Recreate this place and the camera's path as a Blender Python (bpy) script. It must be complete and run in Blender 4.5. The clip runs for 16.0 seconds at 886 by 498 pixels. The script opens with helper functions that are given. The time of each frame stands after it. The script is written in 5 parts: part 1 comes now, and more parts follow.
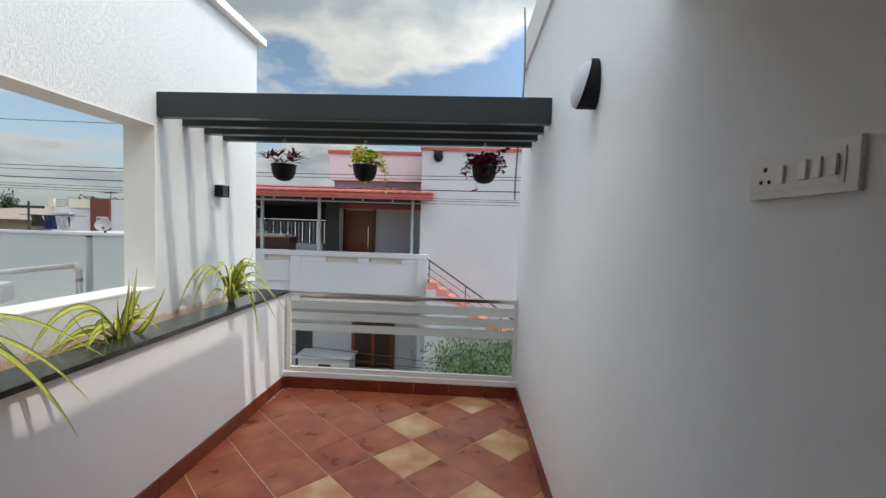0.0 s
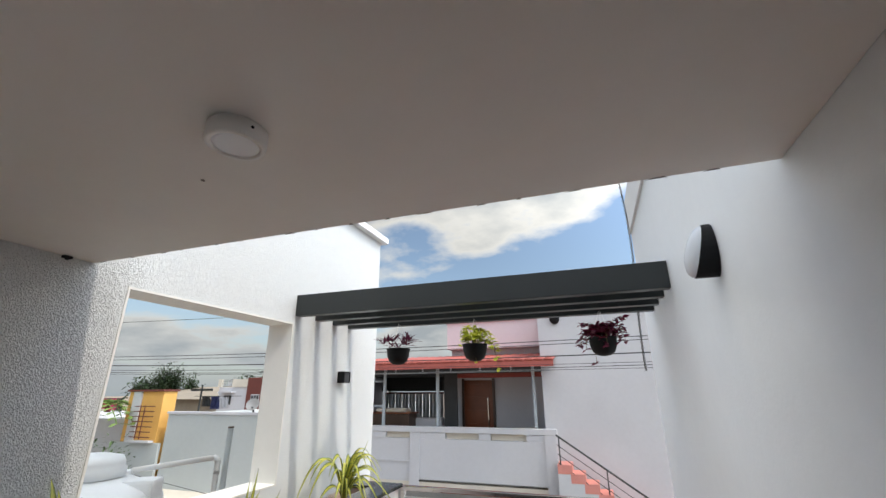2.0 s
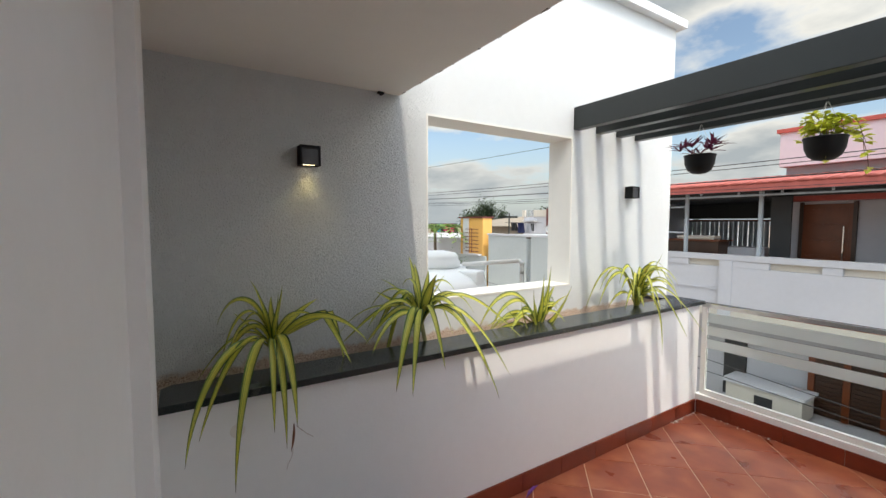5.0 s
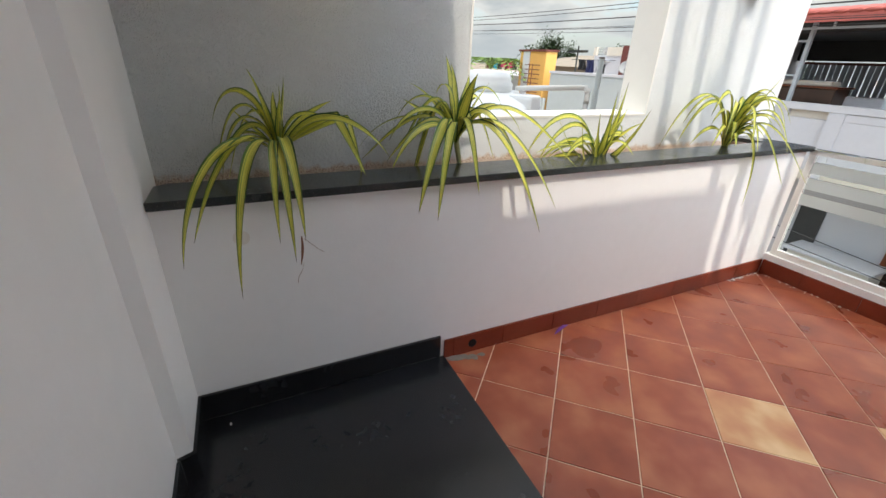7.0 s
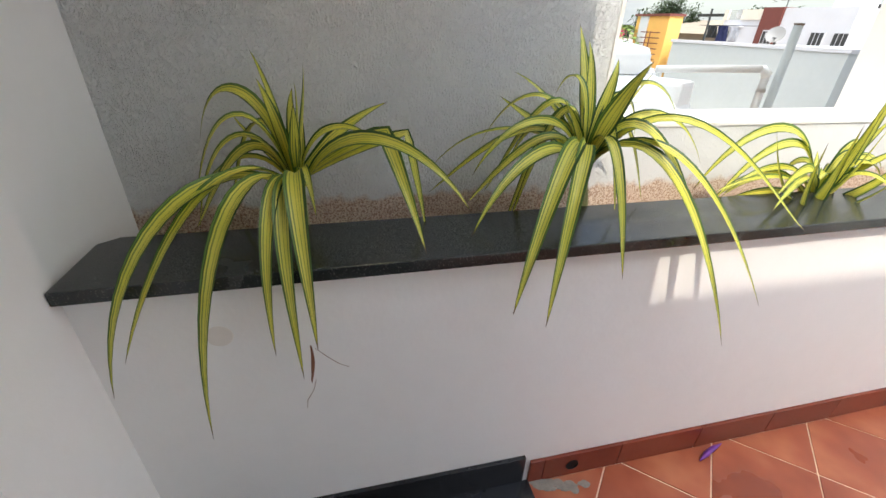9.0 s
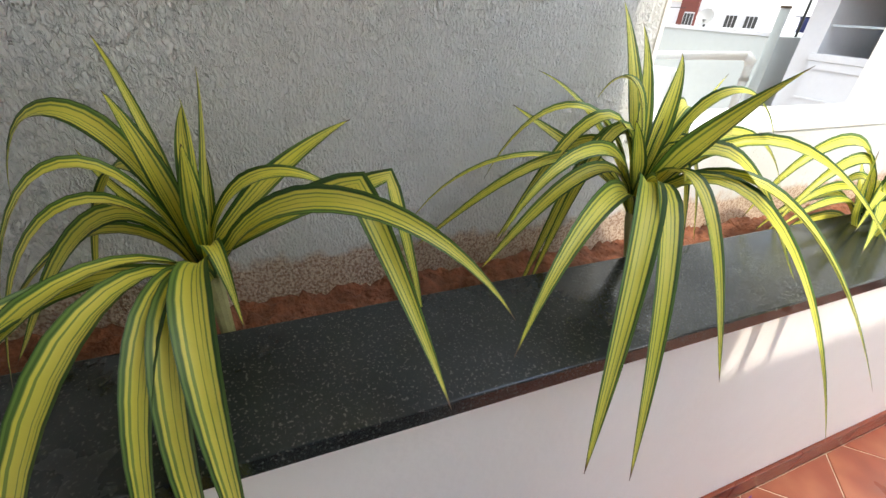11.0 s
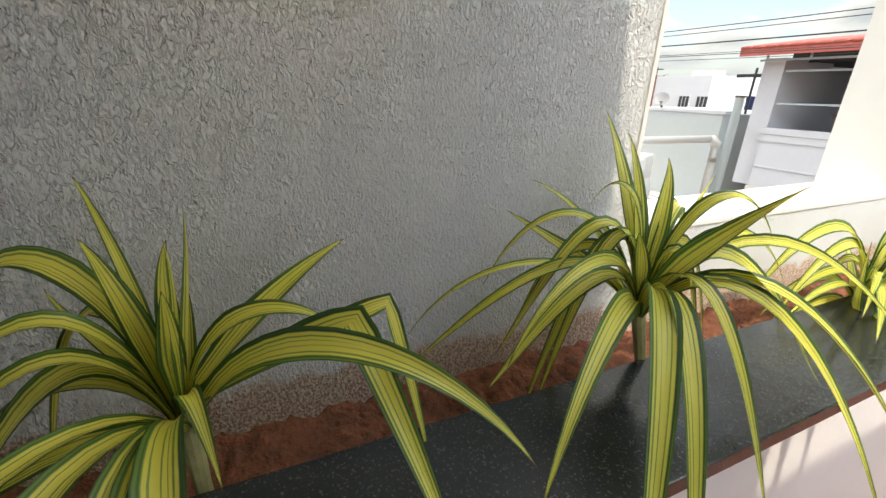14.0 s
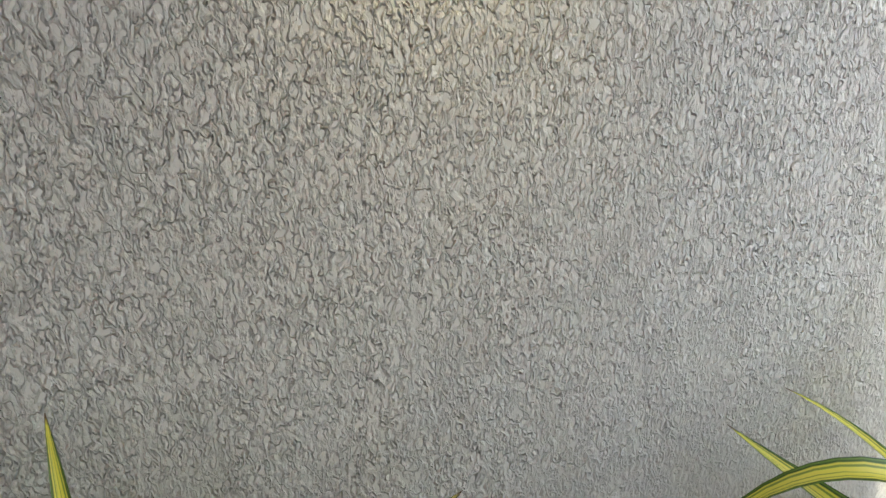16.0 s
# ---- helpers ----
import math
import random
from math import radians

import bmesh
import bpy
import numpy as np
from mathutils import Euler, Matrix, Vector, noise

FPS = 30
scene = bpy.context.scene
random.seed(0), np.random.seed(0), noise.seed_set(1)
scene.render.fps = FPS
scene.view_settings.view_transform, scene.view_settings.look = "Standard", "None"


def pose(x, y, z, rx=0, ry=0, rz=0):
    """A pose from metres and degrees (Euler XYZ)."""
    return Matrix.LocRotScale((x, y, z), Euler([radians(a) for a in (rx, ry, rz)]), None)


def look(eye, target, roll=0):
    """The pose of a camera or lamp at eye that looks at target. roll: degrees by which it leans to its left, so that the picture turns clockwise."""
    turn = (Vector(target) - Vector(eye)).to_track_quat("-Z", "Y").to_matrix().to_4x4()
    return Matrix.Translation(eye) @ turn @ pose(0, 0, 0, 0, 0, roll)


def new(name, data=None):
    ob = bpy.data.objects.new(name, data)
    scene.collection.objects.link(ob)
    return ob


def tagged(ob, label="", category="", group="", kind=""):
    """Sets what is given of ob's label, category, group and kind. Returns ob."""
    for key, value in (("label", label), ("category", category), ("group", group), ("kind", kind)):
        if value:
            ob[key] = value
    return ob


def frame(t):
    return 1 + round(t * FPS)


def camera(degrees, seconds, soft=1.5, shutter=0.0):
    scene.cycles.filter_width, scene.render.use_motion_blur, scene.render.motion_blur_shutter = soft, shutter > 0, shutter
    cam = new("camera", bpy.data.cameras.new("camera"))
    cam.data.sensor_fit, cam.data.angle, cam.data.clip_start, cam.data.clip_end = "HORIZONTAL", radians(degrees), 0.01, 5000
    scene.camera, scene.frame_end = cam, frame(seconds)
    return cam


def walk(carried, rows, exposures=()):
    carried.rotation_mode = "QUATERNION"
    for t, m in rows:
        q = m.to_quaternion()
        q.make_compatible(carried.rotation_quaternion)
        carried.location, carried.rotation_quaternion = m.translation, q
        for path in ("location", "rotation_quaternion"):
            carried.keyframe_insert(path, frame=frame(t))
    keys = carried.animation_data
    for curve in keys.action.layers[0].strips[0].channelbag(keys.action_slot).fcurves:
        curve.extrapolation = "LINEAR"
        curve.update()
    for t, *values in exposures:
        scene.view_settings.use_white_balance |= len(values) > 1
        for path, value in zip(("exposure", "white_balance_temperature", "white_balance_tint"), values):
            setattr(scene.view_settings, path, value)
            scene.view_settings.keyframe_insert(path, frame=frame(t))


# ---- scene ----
cam = camera(94.1, 16.0)
METRES, EYE, TILT, LEAN, TURN = 2.1, 1.5, 14.4, 0.5, 4.0
PATH = [
    (0, (1.732, 0.471, 1.618), (1.632, 2.466, 1.513), 1.8),
    (0.5, (1.733, 0.48, 1.665), (1.627, 2.471, 1.817), 1.3),
    (1, (1.762, 0.482, 1.713), (1.615, 2.436, 2.114), 0.9),
    (1.5, (1.786, 0.454, 1.739), (1.505, 2.347, 2.322), 0.4),
    (2, (1.787, 0.538, 1.745), (1.165, 2.323, 2.397), -0.4),
    (2.5, (1.803, 0.617, 1.754), (0.719, 2.169, 2.397), -1.2),
    (3, (1.8, 0.653, 1.752), (0.392, 1.943, 2.345), -1.9),
    (3.5, (1.808, 0.671, 1.744), (0.235, 1.808, 2.228), -1.6),
    (4, (1.797, 0.68, 1.7), (0.157, 1.778, 2.023), -1.4),
    (4.5, (1.788, 0.688, 1.667), (0.113, 1.775, 1.772), -0.7),
    (5, (1.765, 0.696, 1.611), (0.078, 1.762, 1.483), 0.1),
    (5.2, (1.772, 0.7, 1.601), (0.087, 1.75, 1.362), 0.7),
    (7.3, (1.43, 0.962, 1.38), (-0.201, 1.704, 0.492), 2.5),
    (7.5, (1.361, 0.992, 1.377), (-0.281, 1.685, 0.469), 2.3),
    (8, (1.163, 1.085, 1.4), (-0.502, 1.658, 0.45), 2.0),
    (8.5, (0.977, 1.157, 1.406), (-0.719, 1.609, 0.447), 1.9),
    (8.7, (0.903, 1.158, 1.409), (-0.801, 1.575, 0.449), 1.8),
    (10.8, (0.34, 1.159, 1.38), (-1.266, 1.752, 0.346), 3.8),
    (11, (0.347, 1.162, 1.396), (-1.235, 1.823, 0.365), 3.4),
    (11.5, (0.337, 1.16, 1.408), (-1.117, 2.124, 0.429), 3.3),
    (12, (0.335, 1.16, 1.414), (-0.96, 2.371, 0.489), 3.3),
    (12.5, (0.329, 1.156, 1.415), (-0.882, 2.475, 0.524), 3.4),
    (13, (0.322, 1.155, 1.417), (-0.958, 2.426, 0.553), 3.2),
    (13.5, (0.301, 1.152, 1.429), (-1.174, 2.223, 0.606), 2.5),
    (14, (0.274, 1.165, 1.445), (-1.428, 1.931, 0.728), 1.6),
    (14.5, (0.26, 1.2, 1.466), (-1.585, 1.69, 0.868), 1.8),
    (15, (0.211, 1.21, 1.488), (-1.694, 1.539, 0.974), 1.9),
    (15.5, (0.075, 1.199, 1.493), (-1.854, 1.498, 1.056), 1.4),
    (16, (-0.037, 1.19, 1.524), (-1.957, 1.558, 1.105), 1.2),
]
EXPOSURES = [(0, -0.10, 7050, 6), (1, -0.04, 7150, 7), (2.5, 0.10, 7200, 8), (5, 0.27, 7350, 7), (7.5, 0.60, 7350, 8), (8.5, 0.84, 7400, 8),
             (11, 1.18, 7500, 7), (11.5, 0.95, 7500, 7), (12, 0.85, 7600, 7), (13, 0.72, 7700, 7), (14.5, 0.94, 7700, 7), (15.5, 1.14, 7700, 6), (16, 1.28, 7650, 6)]
walk(cam, [(t, look(eye, target, roll)) for t, eye, target, roll in PATH], EXPOSURES)

# ---- world, sun ----
SUN = Vector((1.0, -0.16, 1.55)).normalized()


def make_world():
    w = bpy.data.worlds.new("sky")
    scene.world = w
    w.use_nodes = True
    n, l = w.node_tree.nodes, w.node_tree.links
    n.clear()
    out = n.new("ShaderNodeOutputWorld")
    bg = n.new("ShaderNodeBackground")
    sky = n.new("ShaderNodeTexSky")
    sky.sky_type = "NISHITA"
    sky.sun_disc = False
    sky.sun_elevation = math.asin(SUN.z)
    sky.sun_rotation = math.atan2(SUN.x, SUN.y)
    sky.air_density, sky.dust_density, sky.ozone_density = 1.0, 0.6, 1.5
    # cumulus layer: noise on a plane projected at cloud height
    co = n.new("ShaderNodeTexCoord")
    sep = n.new("ShaderNodeSeparateXYZ")
    l.new(co.outputs["Generated"], sep.inputs[0])
    zz = n.new("ShaderNodeMath"); zz.operation = "MAXIMUM"; zz.inputs[1].default_value = 0.0
    l.new(sep.outputs[2], zz.inputs[0])
    za = n.new("ShaderNodeMath"); za.operation = "ADD"; za.inputs[1].default_value = 0.22
    l.new(zz.outputs[0], za.inputs[0])
    dx = n.new("ShaderNodeMath"); dx.operation = "DIVIDE"
    dy = n.new("ShaderNodeMath"); dy.operation = "DIVIDE"
    l.new(sep.outputs[0], dx.inputs[0]); l.new(za.outputs[0], dx.inputs[1])
    l.new(sep.outputs[1], dy.inputs[0]); l.new(za.outputs[0], dy.inputs[1])
    com = n.new("ShaderNodeCombineXYZ")
    l.new(dx.outputs[0], com.inputs[0]); l.new(dy.outputs[0], com.inputs[1])
    com.inputs[2].default_value = CLOUD_SEED
    big = n.new("ShaderNodeTexNoise"); big.inputs["Scale"].default_value = 1.3
    big.inputs["Detail"].default_value = 9.0; big.inputs["Roughness"].default_value = 0.52
    l.new(com.outputs[0], big.inputs["Vector"])
    ramp = n.new("ShaderNodeValToRGB")
    ramp.color_ramp.elements[0].position, ramp.color_ramp.elements[1].position = 0.44, 0.52
    l.new(big.outputs[0], ramp.inputs[0])
    shade = n.new("ShaderNodeValToRGB")
    shade.color_ramp.elements[0].position, shade.color_ramp.elements[0].color = 0.50, (4.9, 5.05, 5.25, 1)
    shade.color_ramp.elements[1].position, shade.color_ramp.elements[1].color = 0.64, (2.3, 2.65, 3.1, 1)
    l.new(big.outputs[0], shade.inputs[0])
    mix = n.new("ShaderNodeMix"); mix.data_type = "RGBA"
    l.new(ramp.outputs[0], mix.inputs[0]); l.new(sky.outputs[0], mix.inputs[6]); l.new(shade.outputs[0], mix.inputs[7])
    # grey-blue haze low over the horizon
    hz = n.new("ShaderNodeMapRange"); hz.inputs[1].default_value, hz.inputs[2].default_value = 0.0, 0.20
    hz.inputs[3].default_value, hz.inputs[4].default_value = 1.0, 0.0
    l.new(sep.outputs[2], hz.inputs[0])
    mh = n.new("ShaderNodeMix"); mh.data_type = "RGBA"
    l.new(hz.outputs[0], mh.inputs[0]); l.new(mix.outputs[2], mh.inputs[6]); mh.inputs[7].default_value = (2.35, 2.75, 3.25, 1)
    # cloud and haze scatter forwards: brighter towards the sun
    dot = n.new("ShaderNodeVectorMath"); dot.operation = "DOT_PRODUCT"; dot.inputs[1].default_value = SUN
    l.new(co.outputs["Generated"], dot.inputs[0])
    mx0 = n.new("ShaderNodeMath"); mx0.operation = "MAXIMUM"; mx0.inputs[1].default_value = 0.0
    l.new(dot.outputs["Value"], mx0.inputs[0])
    pw = n.new("ShaderNodeMath"); pw.operation = "POWER"; pw.inputs[1].default_value = 1.6
    l.new(mx0.outputs[0], pw.inputs[0])
    gl = n.new("ShaderNodeMath"); gl.operation = "MULTIPLY_ADD"; gl.inputs[1].default_value = 4.2; gl.inputs[2].default_value = 1.0
    l.new(pw.outputs[0], gl.inputs[0])
    scl = n.new("ShaderNodeVectorMath"); scl.operation = "SCALE"
    l.new(mh.outputs[2], scl.inputs[0]); l.new(gl.outputs[0], scl.inputs["Scale"])
    l.new(scl.outputs[0], bg.inputs[0])
    bg.inputs[1].default_value = 0.15
    l.new(bg.outputs[0], out.inputs[0])


CLOUD_SEED = 3.7
make_world()
sun = new("sun", bpy.data.lights.new("sun", "SUN"))
sun.data.energy, sun.data.angle, sun.data.color = 1.7, radians(0.55), (1.0, 0.965, 0.91)
sun.matrix_world = look(SUN * 20, (0, 0, 0))


# ---- mesh helpers ----
def part(name, bm, mat, parent=None, label="", smooth=False):
    """Links a bmesh as one mesh object, under parent where one is given."""
    me = bpy.data.meshes.new(name)
    bm.normal_update()
    bm.to_mesh(me)
    bm.free()
    if smooth:
        me.polygons.foreach_set("use_smooth", [True] * len(me.polygons))
    for m in (mat if isinstance(mat, (list, tuple)) else [mat]):
        me.materials.append(m)
    ob = new(name, me)
    ob.parent = parent
    if label:
        ob["label"] = label
    return ob


def empty(name, loc, label, category, group="", kind=""):
    e = new(name)
    e.location = loc
    e.empty_display_size = 0.1
    bpy.context.view_layer.update()
    return tagged(e, label, category, group, kind)


def add_box(bm, a, b, bevel=0.0, off=(0, 0, 0), index=0):
    """Adds a box from corner a to corner b, with its edges rounded by bevel."""
    c = [(a[i] + b[i]) / 2 - off[i] for i in range(3)]
    s = [abs(b[i] - a[i]) for i in range(3)]
    g = bmesh.ops.create_cube(bm, size=1.0, matrix=Matrix.Translation(c) @ Matrix.Diagonal((*s, 1)))
    faces = {f for v in g["verts"] for f in v.link_faces}
    for f in faces:
        f.material_index = index
    if bevel:
        edges = list({e for v in g["verts"] for e in v.link_edges})
        r = bmesh.ops.bevel(bm, geom=edges, offset=bevel, segments=2, profile=0.6, affect="EDGES")
        for f in r["faces"]:
            f.material_index = index


def box(name, a, b, mat, parent=None, label="", bevel=0.0, off=(0, 0, 0)):
    bm = bmesh.new()
    add_box(bm, a, b, bevel, off)
    return part(name, bm, mat, parent, label)


def add_tube(bm, points, radius, sides=8, cap=True, taper=None):
    """Adds a round tube along points."""
    rings = []
    pts = [Vector(p) for p in points]
    for i, p in enumerate(pts):
        d = (pts[min(i + 1, len(pts) - 1)] - pts[max(i - 1, 0)]).normalized()
        u = d.orthogonal().normalized() if abs(d.z) > 0.95 else d.cross(Vector((0, 0, 1))).normalized()
        v = d.cross(u)
        r = radius if taper is None else radius * taper[i]
        rings.append([bm.verts.new(p + (u * math.cos(k * 2 * math.pi / sides) + v * math.sin(k * 2 * math.pi / sides)) * r) for k in range(sides)])
    for a, b in zip(rings, rings[1:]):
        for k in range(sides):
            bm.faces.new((a[k], b[k], b[(k + 1) % sides], a[(k + 1) % sides]))
    if cap:
        bm.faces.new(rings[0]); bm.faces.new(rings[-1][::-1])


def add_lathe(bm, profile, centre=(0, 0, 0), sides=24, close=True):
    """Adds a turned body from (radius, height) pairs."""
    rings = []
    for r, z in profile:
        rings.append([bm.verts.new((centre[0] + r * math.cos(k * 2 * math.pi / sides), centre[1] + r * math.sin(k * 2 * math.pi / sides), centre[2] + z)) for k in range(sides)])
    for a, b in zip(rings, rings[1:]):
        for k in range(sides):
            bm.faces.new((a[k], a[(k + 1) % sides], b[(k + 1) % sides], b[k]))
    if close:
        bm.faces.new(rings[0][::-1]); bm.faces.new(rings[-1])


# ---- materials ----
def mat_base(name, color, rough=0.6, metal=0.0, var=0.06, var_scale=3.0, bump=0.0, bump_scale=80.0, spec=0.5, detail=6.0, fine=0.5, obj_var=0.0):
    """A surface with two scales of colour variation and fine relief."""
    m = bpy.data.materials.new(name)
    m.use_nodes = True
    n, l = m.node_tree.nodes, m.node_tree.links
    b = n["Principled BSDF"]
    b.inputs["Roughness"].default_value = rough
    b.inputs["Metallic"].default_value = metal
    b.inputs["Specular IOR Level"].default_value = spec
    geo = n.new("ShaderNodeNewGeometry")
    n1 = n.new("ShaderNodeTexNoise"); n1.inputs["Scale"].default_value = var_scale; n1.inputs["Detail"].default_value = detail
    n2 = n.new("ShaderNodeTexNoise"); n2.inputs["Scale"].default_value = var_scale * 14; n2.inputs["Detail"].default_value = 3
    l.new(geo.outputs["Position"], n1.inputs["Vector"]); l.new(geo.outputs["Position"], n2.inputs["Vector"])
    add = n.new("ShaderNodeMath"); add.operation = "MULTIPLY_ADD"; add.inputs[1].default_value = fine
    l.new(n2.outputs[0], add.inputs[0]); l.new(n1.outputs[0], add.inputs[2])
    last = add.outputs[0]
    if obj_var:
        oi = n.new("ShaderNodeObjectInfo")
        a2 = n.new("ShaderNodeMath"); a2.operation = "MULTIPLY_ADD"; a2.inputs[1].default_value = obj_var
        l.new(oi.outputs["Random"], a2.inputs[0]); l.new(last, a2.inputs[2])
        last = a2.outputs[0]
    r = n.new("ShaderNodeMapRange")
    r.inputs[1].default_value, r.inputs[2].default_value = 0.35, 1.1 + obj_var
    r.inputs[3].default_value, r.inputs[4].default_value = 1 + var, 1 - var
    l.new(last, r.inputs[0])
    mul = n.new("ShaderNodeVectorMath"); mul.operation = "SCALE"
    mul.inputs[0].default_value = color
    l.new(r.outputs[0], mul.inputs["Scale"])
    l.new(mul.outputs[0], b.inputs["Base Color"])
    if bump:
        n3 = n.new("ShaderNodeTexNoise"); n3.inputs["Scale"].default_value = bump_scale; n3.inputs["Detail"].default_value = 4
        l.new(geo.outputs["Position"], n3.inputs["Vector"])
        bp = n.new("ShaderNodeBump"); bp.inputs["Strength"].default_value = 1.0; bp.inputs["Distance"].default_value = bump
        l.new(n3.outputs[0], bp.inputs["Height"]); l.new(bp.outputs[0], b.inputs["Normal"])
    return m


def rustic_plaster():
    """Trowelled texture paint: short, wandering vertical ridges."""
    m = mat_base("textured_paint", (0.72, 0.735, 0.725), 0.75, var=0.03, var_scale=1.2)
    n, l = m.node_tree.nodes, m.node_tree.links
    b = n["Principled BSDF"]
    geo = n.new("ShaderNodeNewGeometry")
    warp = n.new("ShaderNodeTexNoise"); warp.inputs["Scale"].default_value = 45; warp.inputs["Detail"].default_value = 2
    l.new(geo.outputs["Position"], warp.inputs["Vector"])
    ws = n.new("ShaderNodeVectorMath"); ws.operation = "MULTIPLY_ADD"; ws.inputs[1].default_value = (0.009, 0.009, 0.009)
    l.new(warp.outputs["Color"], ws.inputs[0]); l.new(geo.outputs["Position"], ws.inputs[2])
    mp = n.new("ShaderNodeMapping"); mp.inputs["Scale"].default_value = (1.0, 1.0, 0.55)
    l.new(ws.outputs[0], mp.inputs[0])
    # bare cement showing in a ragged strip above the soil
    sep = n.new("ShaderNodeSeparateXYZ"); l.new(geo.outputs["Position"], sep.inputs[0])
    rag = n.new("ShaderNodeTexNoise"); rag.inputs["Scale"].default_value = 14; rag.inputs["Detail"].default_value = 6
    l.new(geo.outputs["Position"], rag.inputs["Vector"])
    hz = n.new("ShaderNodeMath"); hz.operation = "MULTIPLY_ADD"; hz.inputs[1].default_value = -0.10
    l.new(rag.outputs[0], hz.inputs[0]); l.new(sep.outputs[2], hz.inputs[2])
    band = n.new("ShaderNodeMapRange"); band.inputs[1].default_value, band.inputs[2].default_value = 0.862, 0.884
    l.new(hz.outputs[0], band.inputs[0])
    grit = n.new("ShaderNodeTexNoise"); grit.inputs["Scale"].default_value = 160; grit.inputs["Detail"].default_value = 3
    l.new(geo.outputs["Position"], grit.inputs["Vector"])
    gr = n.new("ShaderNodeValToRGB")
    gr.color_ramp.elements[0].position, gr.color_ramp.elements[0].color = 0.38, (0.40, 0.25, 0.17, 1)
    gr.color_ramp.elements[1].position, gr.color_ramp.elements[1].color = 0.58, (0.72, 0.60, 0.48, 1)
    l.new(grit.outputs[0], gr.inputs[0])
    old = b.inputs["Base Color"].links[0].from_socket
    cm = n.new("ShaderNodeMix"); cm.data_type = "RGBA"
    l.new(band.outputs[0], cm.inputs[0]); l.new(gr.outputs[0], cm.inputs[6]); l.new(old, cm.inputs[7])
    l.new(cm.outputs[2], b.inputs["Base Color"])
    vor = n.new("ShaderNodeTexNoise"); vor.inputs["Scale"].default_value = 100; vor.inputs["Detail"].default_value = 1.2
    l.new(mp.outputs[0], vor.inputs["Vector"])
    off_line = n.new("ShaderNodeMath"); off_line.operation = "SUBTRACT"; off_line.inputs[1].default_value = 0.5
    l.new(vor.outputs[0], off_line.inputs[0])
    away = n.new("ShaderNodeMath"); away.operation = "ABSOLUTE"
    l.new(off_line.outputs[0], away.inputs[0])
    crest = n.new("ShaderNodeMapRange"); crest.interpolation_type = "SMOOTHSTEP"
    crest.inputs[1].default_value, crest.inputs[2].default_value, crest.inputs[3].default_value, crest.inputs[4].default_value = 0.0, 0.045, 1.0, 0.0
    l.new(away.outputs[0], crest.inputs[0])
    lumps = n.new("ShaderNodeTexNoise"); lumps.inputs["Scale"].default_value = 190; lumps.inputs["Detail"].default_value = 2
    l.new(mp.outputs[0], lumps.inputs["Vector"])
    lump = n.new("ShaderNodeMapRange"); lump.inputs[1].default_value, lump.inputs[2].default_value = 0.42, 0.62
    l.new(lumps.outputs[0], lump.inputs[0])
    ridge = n.new("ShaderNodeMath"); ridge.operation = "MULTIPLY_ADD"; ridge.inputs[1].default_value = 0.45
    l.new(lump.outputs[0], ridge.inputs[0]); l.new(crest.outputs[0], ridge.inputs[2])
    # the coat thins out past the covered part
    thin = n.new("ShaderNodeMapRange"); thin.inputs[1].default_value, thin.inputs[2].default_value = 1.80, 2.05
    thin.inputs[3].default_value, thin.inputs[4].default_value = 1.0, 0.22
    l.new(sep.outputs[1], thin.inputs[0])
    rr = n.new("ShaderNodeMath"); rr.operation = "MULTIPLY"
    l.new(ridge.outputs[0], rr.inputs[0]); l.new(thin.outputs[0], rr.inputs[1])
    bp = n.new("ShaderNodeBump"); bp.inputs["Distance"].default_value = 0.0064; bp.inputs["Strength"].default_value = 1.0
    l.new(rr.outputs[0], bp.inputs["Height"]); l.new(bp.outputs[0], b.inputs["Normal"])
    return m


def granite():
    """Dark granite with pale mineral flecks and a dusty film."""
    m = mat_base("black_granite", (0.022, 0.026, 0.027), 0.16, var=0.35, var_scale=9)
    n, l = m.node_tree.nodes, m.node_tree.links
    b = n["Principled BSDF"]
    geo = n.new("ShaderNodeNewGeometry")
    fl = n.new("ShaderNodeTexNoise"); fl.inputs["Scale"].default_value = 260; fl.inputs["Detail"].default_value = 2
    l.new(geo.outputs["Position"], fl.inputs["Vector"])
    rp = n.new("ShaderNodeMapRange"); rp.inputs[1].default_value, rp.inputs[2].default_value = 0.60, 0.68
    l.new(fl.outputs[0], rp.inputs[0])
    old = b.inputs["Base Color"].links[0].from_socket
    mx = n.new("ShaderNodeMix"); mx.data_type = "RGBA"
    l.new(rp.outputs[0], mx.inputs[0]); l.new(old, mx.inputs[6]); mx.inputs[7].default_value = (0.095, 0.10, 0.095, 1)
    l.new(mx.outputs[2], b.inputs["Base Color"])
    du = n.new("ShaderNodeTexNoise"); du.inputs["Scale"].default_value = 5; du.inputs["Detail"].default_value = 6
    l.new(geo.outputs["Position"], du.inputs["Vector"])
    rr = n.new("ShaderNodeMapRange"); rr.inputs[1].default_value, rr.inputs[2].default_value, rr.inputs[3].default_value, rr.inputs[4].default_value = 0.3, 0.75, 0.15, 0.30
    l.new(du.outputs[0], rr.inputs[0]); l.new(rr.outputs[0], b.inputs["Roughness"])
    return m


